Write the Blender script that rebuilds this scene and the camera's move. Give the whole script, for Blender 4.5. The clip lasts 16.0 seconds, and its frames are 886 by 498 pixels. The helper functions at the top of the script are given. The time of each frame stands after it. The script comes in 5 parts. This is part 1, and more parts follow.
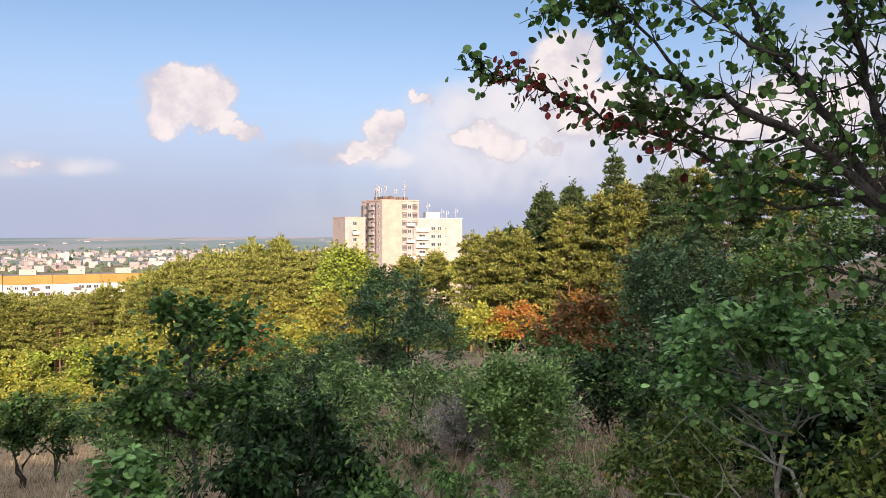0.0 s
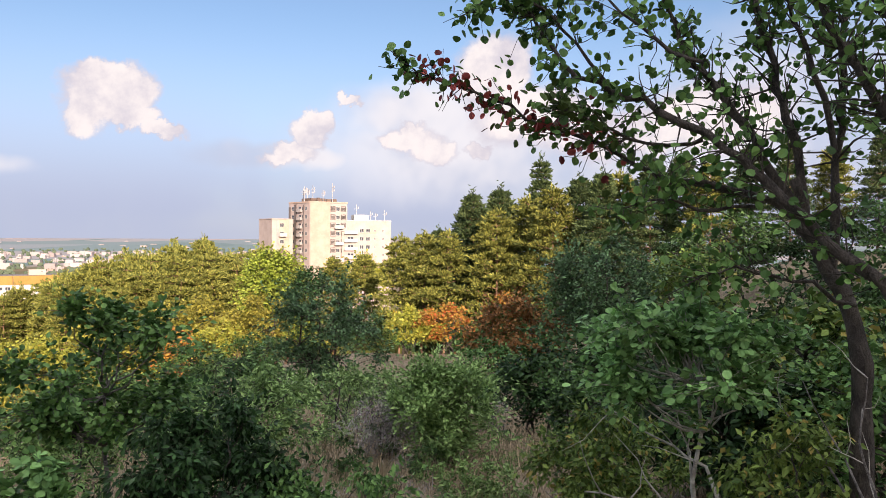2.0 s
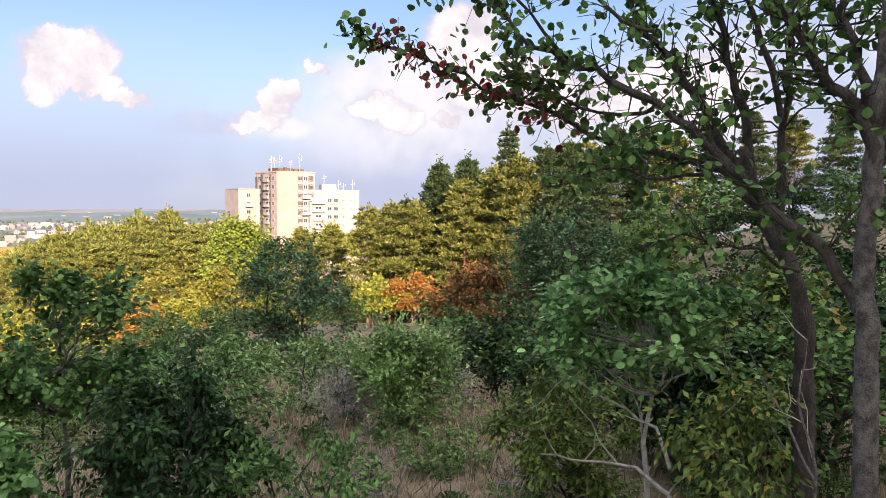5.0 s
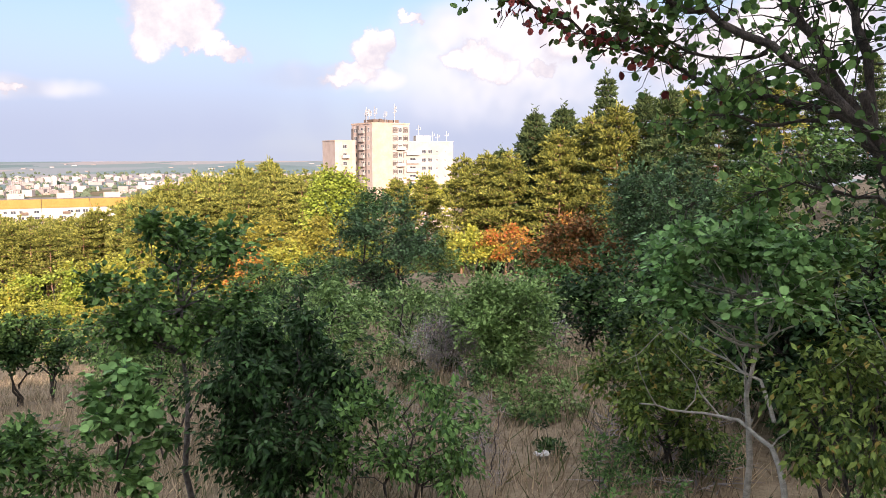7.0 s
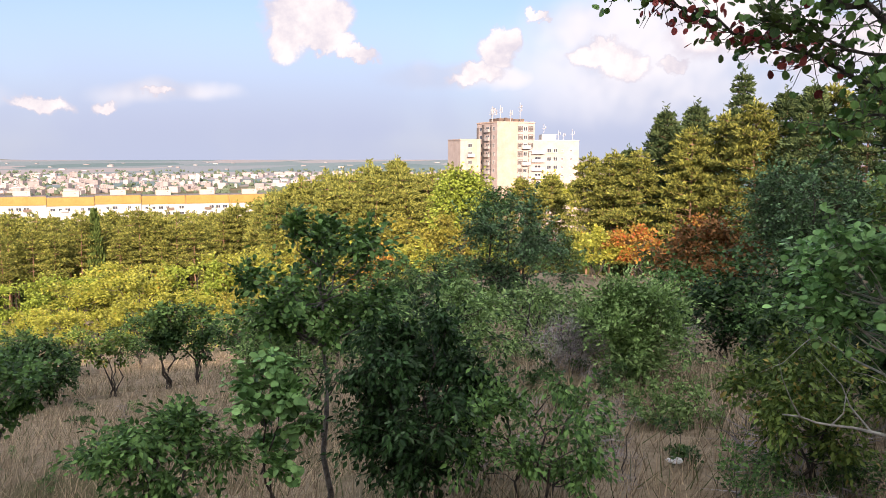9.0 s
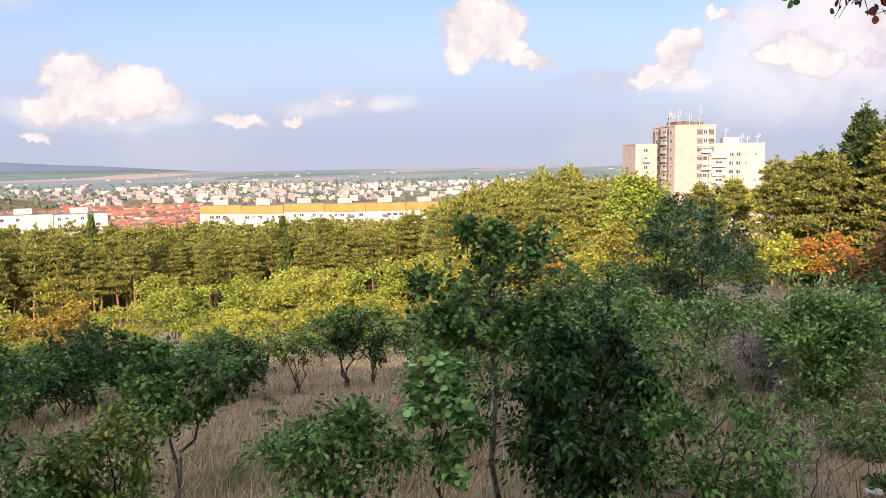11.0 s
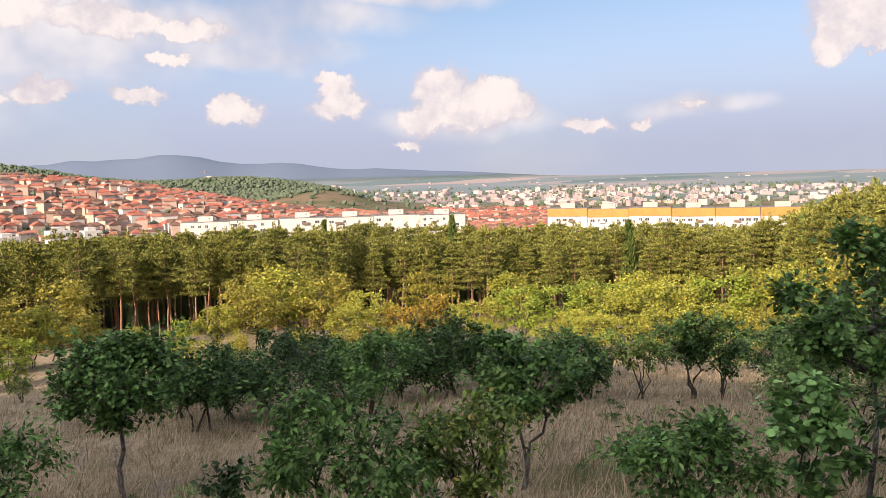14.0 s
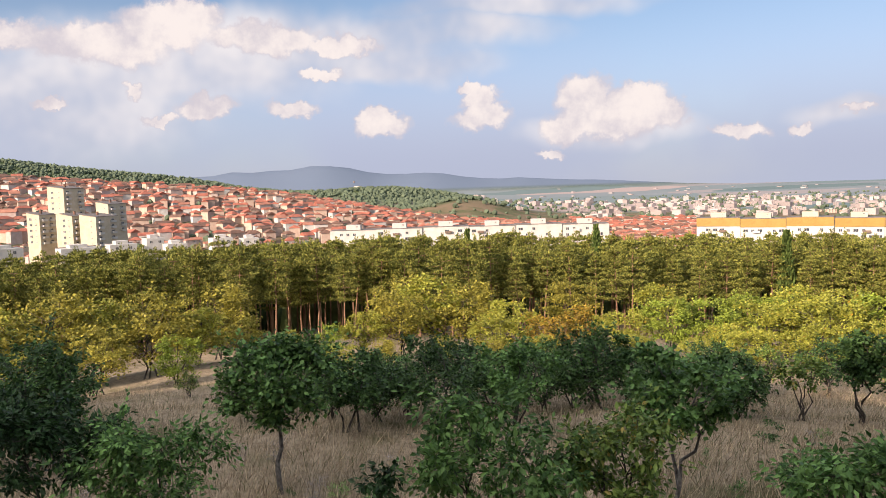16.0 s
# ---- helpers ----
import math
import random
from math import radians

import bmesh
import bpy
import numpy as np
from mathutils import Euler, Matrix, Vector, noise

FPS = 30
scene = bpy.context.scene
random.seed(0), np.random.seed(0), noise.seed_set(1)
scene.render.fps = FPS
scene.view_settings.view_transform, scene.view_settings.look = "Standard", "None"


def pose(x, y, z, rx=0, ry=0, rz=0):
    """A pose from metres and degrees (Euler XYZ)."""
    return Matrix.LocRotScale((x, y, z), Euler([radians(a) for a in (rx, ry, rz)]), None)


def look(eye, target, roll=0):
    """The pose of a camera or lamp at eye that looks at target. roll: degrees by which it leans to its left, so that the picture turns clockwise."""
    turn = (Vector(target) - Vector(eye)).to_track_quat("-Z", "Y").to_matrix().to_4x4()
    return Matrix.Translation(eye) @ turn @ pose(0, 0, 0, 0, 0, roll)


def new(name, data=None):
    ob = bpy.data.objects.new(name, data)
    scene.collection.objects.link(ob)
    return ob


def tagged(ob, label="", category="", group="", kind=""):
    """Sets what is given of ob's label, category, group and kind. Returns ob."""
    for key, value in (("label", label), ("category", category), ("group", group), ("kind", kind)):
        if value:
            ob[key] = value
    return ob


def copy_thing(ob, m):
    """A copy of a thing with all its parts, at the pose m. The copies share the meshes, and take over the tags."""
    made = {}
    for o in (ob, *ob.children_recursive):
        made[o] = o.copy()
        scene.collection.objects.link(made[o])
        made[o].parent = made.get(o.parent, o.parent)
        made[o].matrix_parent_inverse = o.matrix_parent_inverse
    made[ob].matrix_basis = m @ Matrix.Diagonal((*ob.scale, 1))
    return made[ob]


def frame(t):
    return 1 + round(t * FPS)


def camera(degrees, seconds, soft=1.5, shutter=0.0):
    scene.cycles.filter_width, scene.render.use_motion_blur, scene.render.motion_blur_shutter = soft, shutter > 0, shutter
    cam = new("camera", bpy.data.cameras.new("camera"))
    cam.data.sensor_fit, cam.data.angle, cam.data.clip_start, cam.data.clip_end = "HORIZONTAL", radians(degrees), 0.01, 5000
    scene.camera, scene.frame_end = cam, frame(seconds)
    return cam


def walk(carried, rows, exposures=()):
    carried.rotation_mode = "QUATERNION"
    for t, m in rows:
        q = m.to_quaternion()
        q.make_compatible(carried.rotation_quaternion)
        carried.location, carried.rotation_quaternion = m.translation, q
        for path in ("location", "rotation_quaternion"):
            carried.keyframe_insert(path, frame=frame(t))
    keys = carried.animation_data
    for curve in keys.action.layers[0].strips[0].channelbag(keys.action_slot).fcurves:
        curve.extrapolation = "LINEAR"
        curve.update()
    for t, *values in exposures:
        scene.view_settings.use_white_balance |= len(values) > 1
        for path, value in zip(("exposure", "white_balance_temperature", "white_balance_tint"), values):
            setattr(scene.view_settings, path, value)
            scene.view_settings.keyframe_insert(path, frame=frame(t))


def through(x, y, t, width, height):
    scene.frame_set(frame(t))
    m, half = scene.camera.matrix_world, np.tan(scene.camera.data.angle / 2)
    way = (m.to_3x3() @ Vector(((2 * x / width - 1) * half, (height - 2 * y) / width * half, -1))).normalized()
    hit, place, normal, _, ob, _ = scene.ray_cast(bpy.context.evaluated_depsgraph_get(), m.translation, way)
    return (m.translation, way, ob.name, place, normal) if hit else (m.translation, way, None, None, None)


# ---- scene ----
cam = camera(57.8, 16.0, soft=0.6)
# seconds, eye x y z, yaw, pitch, roll
ROWS = [
    (0.0, -0.000, 0.000, 0.000, 0.00, -1.27, -0.00),
    (0.5, 0.005, 0.008, -0.007, -1.26, -1.22, 0.30),
    (1.0, 0.018, 0.007, 0.001, -2.68, -1.16, 0.31),
    (1.5, 0.024, 0.022, -0.007, -3.96, -1.11, 0.31),
    (2.0, 0.040, 0.044, -0.024, -5.08, -1.05, 0.39),
    (2.5, 0.068, 0.032, -0.026, -6.27, -1.09, 0.29),
    (3.0, 0.108, 0.056, -0.010, -7.15, -1.15, 0.05),
    (3.5, 0.124, 0.065, -0.015, -7.80, -1.18, 0.13),
    (6.0, 0.106, -0.065, -0.037, -5.49, -5.38, -0.10),
    (6.5, 0.076, -0.065, -0.043, -2.90, -6.25, -0.05),
    (7.0, 0.061, -0.076, -0.044, -0.64, -6.69, -0.02),
    (7.5, 0.060, -0.093, -0.043, 0.40, -6.83, -0.12),
    (8.0, 0.058, -0.086, -0.045, 0.73, -6.87, -0.16),
    (8.5, 0.012, -0.120, -0.043, 3.74, -7.01, 0.21),
    (9.0, -0.033, -0.163, -0.026, 8.17, -6.77, 0.02),
    (9.5, -0.066, -0.196, -0.017, 12.84, -6.52, -0.38),
    (12.0, -0.002, -0.076, -0.042, 26.34, -6.12, -1.10),
    (12.5, -0.052, -0.088, -0.041, 31.40, -6.07, -1.21),
    (13.0, -0.089, -0.104, -0.049, 36.69, -5.89, -1.23),
    (13.5, -0.089, -0.158, -0.049, 40.81, -5.66, -1.33),
    (14.0, -0.117, -0.188, -0.044, 44.74, -5.41, -1.45),
    (14.5, -0.126, -0.220, -0.040, 47.78, -5.13, -1.52),
    (15.0, -0.144, -0.245, -0.038, 49.79, -4.90, -1.50),
    (15.5, -0.147, -0.279, -0.039, 52.02, -4.73, -1.69),
    (16.0, -0.136, -0.301, -0.033, 54.84, -4.48, -1.76),
]
walk(cam, [(t, pose(x, y, z, 0, 0, yaw) @ pose(0, 0, 0, 90 + pitch) @ pose(0, 0, 0, 0, 0, roll)) for t, x, y, z, yaw, pitch, roll in ROWS],
     exposures=[(0.0, 0.86, 6350, 16), (1.5, 0.92, 6350, 16), (3.0, 0.99, 6350, 16), (5.0, 1.10, 6350, 17), (6.5, 1.16, 6350, 17), (9.0, 1.08, 6350, 17), (12.5, 0.99, 6550, 16), (14.0, 0.92, 6550, 16), (16.0, 0.85, 6500, 15)])

# ---- light ----
SUN_AZ, SUN_EL = 190.0, 20.0          # degrees left of ahead, degrees above the horizon


def aim(az, el=0.0):
    a, e = radians(az), radians(el)
    return Vector((-math.sin(a) * math.cos(e), math.cos(a) * math.cos(e), math.sin(e)))


sun = new("sun", bpy.data.lights.new("sun", "SUN"))
sun.data.energy, sun.data.angle, sun.data.color = 5.0, radians(0.6), (1.0, 0.78, 0.59)
sun.matrix_world = look((0, 0, 0), -aim(SUN_AZ, SUN_EL))


class Nodes:
    """Short hands for node trees."""

    def __init__(self, tree):
        self.t = tree
        tree.nodes.clear()

    def n(self, kind, operation="", mode="", use_clamp=False):
        node = self.t.nodes.new(kind)
        if operation:
            node.operation = operation
        if use_clamp:
            node.use_clamp = True
        if kind == "ShaderNodeMapRange":
            node.interpolation_type = mode
        elif kind == "ShaderNodeMix":
            node.data_type, node.blend_type = "RGBA", mode
        elif kind == "ShaderNodeMapping":
            node.vector_type = mode
        return node

    def put(self, sock, v):
        if isinstance(v, bpy.types.NodeSocket):
            self.t.links.new(v, sock)
        elif isinstance(v, bpy.types.Node):
            self.t.links.new(v.outputs[0], sock)
        else:
            sock.default_value = v

    def math(self, op, a, b=0.0, clamp=False):
        m = self.n("ShaderNodeMath", operation=op, use_clamp=clamp)
        self.put(m.inputs[0], a)
        self.put(m.inputs[1], b)
        return m.outputs[0]

    def vec(self, op, a, b=(0, 0, 0)):
        m = self.n("ShaderNodeVectorMath", operation=op)
        self.put(m.inputs[0], a)
        self.put(m.inputs[1], b)
        return m.outputs["Value" if op in ("LENGTH", "DOT_PRODUCT", "DISTANCE") else "Vector"]

    def span(self, v, a, b, c=0.0, d=1.0, smooth=True):
        m = self.n("ShaderNodeMapRange", mode="SMOOTHSTEP" if smooth else "LINEAR")
        for i, k in enumerate((v, a, b, c, d)):
            self.put(m.inputs[i], k)
        return m.outputs[0]

    def noise(self, v, scale, detail=4.0, rough=0.55, colour=False):
        m = self.n("ShaderNodeTexNoise")
        if v is not None:
            self.put(m.inputs["Vector"], v)
        m.inputs["Scale"].default_value, m.inputs["Detail"].default_value, m.inputs["Roughness"].default_value = scale, detail, rough
        return m.outputs["Color" if colour else "Fac"]

    def mix(self, f, a, b, mode="MIX"):
        m = self.n("ShaderNodeMix", mode=mode)
        self.put(m.inputs[0], f)
        for sock, v in ((m.inputs[6], a), (m.inputs[7], b)):
            self.put(sock, (*v, 1.0) if isinstance(v, tuple) and len(v) == 3 else v)
        return m.outputs[2]

    def ramp(self, v, stops):
        m = self.n("ShaderNodeValToRGB")
        self.put(m.inputs[0], v)
        while len(m.color_ramp.elements) < len(stops):
            m.color_ramp.elements.new(0.5)
        for e, (p, c) in zip(m.color_ramp.elements, stops):
            e.position, e.color = p, (*c, 1.0)
        return m.outputs[0]


def make_world():
    """Evening sky with cumulus heads over a hazy band of stratus, and an added bright layer overhead."""
    world = bpy.data.worlds.new("sky")
    scene.world = world
    world.use_nodes = True
    g = Nodes(world.node_tree)
    d = g.n("ShaderNodeTexCoord").outputs["Generated"]
    sky = g.n("ShaderNodeTexSky")
    sky.sky_type, sky.sun_disc, sky.sun_elevation, sky.sun_rotation = "NISHITA", False, radians(SUN_EL + 2), radians(-SUN_AZ)
    sky.altitude, sky.air_density, sky.dust_density, sky.ozone_density = 300, 1.0, 0.6, 2.0
    xyz = g.n("ShaderNodeSeparateXYZ")
    g.put(xyz.inputs[0], d)
    z = xyz.outputs[2]
    # billows: the direction is pushed about by two sizes of noise
    push = g.vec("SUBTRACT", g.noise(d, 9.0, 3.0, 0.6, True), (0.5, 0.5, 0.5))
    fine = g.vec("SUBTRACT", g.noise(d, 34.0, 4.0, 0.6, True), (0.5, 0.5, 0.5))
    tiny = g.vec("SUBTRACT", g.noise(d, 110.0, 3.0, 0.6, True), (0.5, 0.5, 0.5))
    dd = g.vec("ADD", d, g.vec("ADD", g.vec("MULTIPLY", push, (0.05, 0.05, 0.05)), g.vec("ADD", g.vec("MULTIPLY", fine, (0.030, 0.030, 0.030)), g.vec("MULTIPLY", tiny, (0.012, 0.012, 0.012)))))

    def field(blobs, v):
        low = None
        for az, el, w, h in blobs:
            m = g.n("ShaderNodeMapping", mode="TEXTURE")
            g.put(m.inputs[0], v)
            c = aim(az, el)
            m.inputs[1].default_value, m.inputs[2].default_value = c, (radians(el), 0, radians(az))
            m.inputs[3].default_value = (radians(w), 1.0, radians(h))
            low_new = g.vec("LENGTH", m.outputs[0])
            low = low_new if low is None else g.math("MINIMUM", low, low_new)
        return low

    heads = field(CUMULUS, dd)
    veil = field(VEILS, g.vec("ADD", d, g.vec("MULTIPLY", push, (0.10, 0.10, 0.05))))
    tex = g.noise(d, 22.0, 5.0, 0.6)
    tex2 = g.noise(d, 5.0, 4.0, 0.6)
    head_f = g.span(heads, 1.34, 0.80)
    veil_f = g.math("MULTIPLY", g.span(veil, 1.35, 0.45), g.span(tex2, 0.30, 0.62, 0.45, 1.0))
    # stratus band over the horizon, thinning upwards
    band = g.math("MULTIPLY", g.span(z, 0.27, 0.02), g.span(g.noise(d, 3.0, 4.0), 0.25, 0.6, 0.75, 1.0))
    clear = g.n("ShaderNodeBackground")
    g.put(clear.inputs[0], sky)
    clear.inputs[1].default_value = SKY_POWER
    grey = g.n("ShaderNodeBackground")
    g.put(grey.inputs[0], g.mix(g.span(z, 0.0, 0.16), (0.49, 0.54, 0.67), (0.52, 0.60, 0.83)))
    grey.inputs[1].default_value = 0.54
    white = g.n("ShaderNodeBackground")
    white.inputs[1].default_value = 0.53
    shade = g.math("ADD", g.span(heads, 1.35, 0.75, 0.0, 0.8), g.math("MULTIPLY", g.math("SUBTRACT", tex, 0.55), 2.2))
    g.put(white.inputs[0], g.mix(g.span(shade, 0.2, 1.0), (0.70, 0.66, 0.70), (1.0, 0.92, 0.86)))
    pale = g.n("ShaderNodeBackground")
    pale.inputs[1].default_value = 0.54
    g.put(pale.inputs[0], g.mix(g.span(tex2, 0.35, 0.65), (0.55, 0.58, 0.68), (0.88, 0.86, 0.86)))

    def over(f, a, b):
        m = g.n("ShaderNodeMixShader")
        g.put(m.inputs[0], f)
        g.put(m.inputs[1], a)
        g.put(m.inputs[2], b)
        return m.outputs[0]

    # unseen bright layer overhead, added to light the shaded foreground
    glow = g.math("POWER", g.math("MAXIMUM", g.vec("DOT_PRODUCT", d, tuple(aim(SUN_AZ, SUN_EL))), 0.0), 2.0)
    high = g.n("ShaderNodeBackground")
    g.put(high.inputs[0], g.mix(glow, (0.86, 0.89, 0.96), (1.0, 0.90, 0.78)))
    g.put(high.inputs[1], g.math("ADD", OVERHEAD_FILL, g.math("MULTIPLY", glow, 1.6)))
    high_f = g.math("MULTIPLY", g.span(z, 0.30, 0.62), g.span(g.noise(d, 2.2, 5.0, 0.6), 0.30, 0.55, 0.35, 0.95))
    s = over(high_f, clear.outputs[0], high.outputs[0])
    s = over(band, s, grey.outputs[0])
    s = over(veil_f, s, pale.outputs[0])
    s = over(head_f, s, white.outputs[0])
    out = g.n("ShaderNodeOutputWorld")
    g.put(out.inputs[0], s)


SKY_POWER, OVERHEAD_FILL = 0.072, 0.50
# direction (degrees left of ahead, degrees up) and half width and half height of each cloud head
CUMULUS = [
    (18.2, 8.6, 2.3, 1.7), (16.6, 9.0, 1.6, 1.6), (19.3, 7.8, 1.3, 1.2), (14.4, 6.6, 1.7, 0.45), (17.8, 10.0, 1.5, 0.9), (16.0, 7.4, 1.6, 0.7),
    (5.6, 5.6, 1.5, 0.7), (4.4, 6.8, 1.1, 1.0), (3.6, 7.7, 0.9, 0.8), (6.6, 5.2, 1.1, 0.5),
    (-2.8, 6.7, 1.9, 0.9), (-4.4, 6.0, 1.5, 0.7), (-1.4, 6.6, 0.9, 0.6), (1.4, 9.3, 0.8, 0.4), (-3.0, 7.6, 1.0, 0.5),
    (-8.8, 11.5, 2.2, 2.6), (-12.0, 8.2, 4.2, 2.0), (-17.5, 7.2, 5.0, 1.9), (-7.8, 6.2, 1.0, 0.5), (-24.0, 8.0, 4.0, 2.2),
    (42.6, 4.4, 4.0, 1.2), (44.6, 6.0, 1.9, 1.4), (41.2, 5.7, 2.2, 1.0), (46.2, 3.8, 1.5, 0.8), (39.4, 4.6, 1.6, 1.2), (46.8, 2.3, 0.9, 0.35),
    (52.2, 4.7, 2.0, 0.9), (52.4, 6.0, 1.2, 0.9), (52.8, 6.8, 0.7, 0.5), (34.6, 3.4, 1.7, 0.6), (30.6, 3.2, 0.7, 0.4), (27.2, 3.9, 1.0, 0.3),
    (58.6, 4.3, 1.7, 0.7), (59.4, 4.9, 0.9, 0.6), (64.9, 5.6, 1.7, 0.5), (70.5, 5.7, 1.9, 0.7), (70.8, 6.3, 0.9, 0.5), (73.6, 5.2, 1.2, 0.3),
    (73.0, 11.0, 3.0, 1.5), (77.5, 9.8, 4.6, 1.3), (71.5, 11.8, 1.8, 1.0), (67.0, 10.4, 3.6, 0.9), (61.5, 10.0, 2.6, 0.6), (84.0, 9.8, 4.0, 1.0), (80.2, 5.9, 1.0, 0.3), (75.2, 6.9, 0.7, 0.4), (62.8, 8.1, 1.5, 0.5),
]
VEILS = [
    (73.0, 8.6, 12.0, 3.0), (61.0, 9.6, 9.0, 1.9), (80.0, 6.0, 10.0, 3.2), (43.0, 3.6, 6.0, 1.2),
    (66.0, 10.0, 11.0, 2.2), (56.0, 10.6, 9.0, 1.5), (75.0, 8.0, 10.0, 2.4), (50.0, 12.2, 9.0, 1.0), (-10.0, 6.0, 14.0, 4.0), (58.0, 8.4, 7.0, 1.2),
    (-4.0, 8.4, 6.0, 2.4), (7.0, 5.4, 6.0, 1.0), (27.0, 4.0, 4.0, 0.8), (-30.0, 8.0, 12.0, 6.0),
]
make_world()


# ---- materials ----
def leaf_material(name, dark, light, gloss=0.42, through=0.20, odd=None, odd_share=0.0, vary=1.0):
    """Leaves: each one its own tone, light shining through."""
    m = bpy.data.materials.new(name)
    m.use_nodes = True
    g = Nodes(m.node_tree)
    geo, info = g.n("ShaderNodeNewGeometry"), g.n("ShaderNodeObjectInfo")
    c = g.mix(g.math("POWER", geo.outputs["Random Per Island"], 1.4), tuple(v * (1 - 0.38 * vary) for v in dark), tuple(v * (1 + 0.25 * vary) for v in light))
    if odd:
        pick = g.math("FRACT", g.math("MULTIPLY", geo.outputs["Random Per Island"], 37.7))
        c = g.mix(g.span(pick, 1 - odd_share - 0.02, 1 - odd_share + 0.02), c, odd)
    spot = g.noise(geo.outputs["Position"], 1.1, 3.0)
    hsv = g.n("ShaderNodeHueSaturation")
    g.put(hsv.inputs["Color"], c)
    g.put(hsv.inputs["Value"], g.math("MULTIPLY", g.span(spot, 0.3, 0.7, 0.8, 1.2), g.math("ADD", 0.9, g.math("MULTIPLY", info.outputs["Random"], 0.25))))
    b = g.n("ShaderNodeBsdfPrincipled")
    g.put(b.inputs["Base Color"], hsv)
    b.inputs["Roughness"].default_value = gloss
    b.inputs["Specular IOR Level"].default_value = 0.16
    t = g.n("ShaderNodeBsdfTranslucent")
    g.put(t.inputs[0], hsv)
    s = g.n("ShaderNodeMixShader")
    s.inputs[0].default_value = through
    g.put(s.inputs[1], b)
    g.put(s.inputs[2], t)
    g.put(g.n("ShaderNodeOutputMaterial").inputs[0], s)
    return m


def plain_material(name, a, b, scale, rough=0.85, bump=0.3, fine=0.0, streak=(1, 1, 1), island=0.0):
    """Two tones mixed by coarse and fine noise, with relief."""
    m = bpy.data.materials.new(name)
    m.use_nodes = True
    g = Nodes(m.node_tree)
    p = g.vec("MULTIPLY", g.n("ShaderNodeTexCoord").outputs["Object"], streak)
    coarse, small = g.noise(p, scale, 4.0), g.noise(p, scale * (fine or 7.0), 5.0, 0.65)
    f = g.math("ADD", g.math("MULTIPLY", coarse, 0.6), g.math("MULTIPLY", small, 0.4))
    c = g.mix(g.span(f, 0.36, 0.64), a, b)
    if island:
        r = g.n("ShaderNodeNewGeometry").outputs["Random Per Island"]
        c = g.mix(1.0, c, g.ramp(r, [(0.0, (1 - island,) * 3), (1.0, (1.0,) * 3)]), "MULTIPLY")
    s = g.n("ShaderNodeBsdfPrincipled")
    g.put(s.inputs["Base Color"], c)
    s.inputs["Roughness"].default_value = rough
    if bump:
        n = g.n("ShaderNodeBump")
        n.inputs["Strength"].default_value, n.inputs["Distance"].default_value = bump, 0.05
        g.put(n.inputs["Height"], f)
        g.put(s.inputs["Normal"], n)
    g.put(g.n("ShaderNodeOutputMaterial").inputs[0], s)
    return m


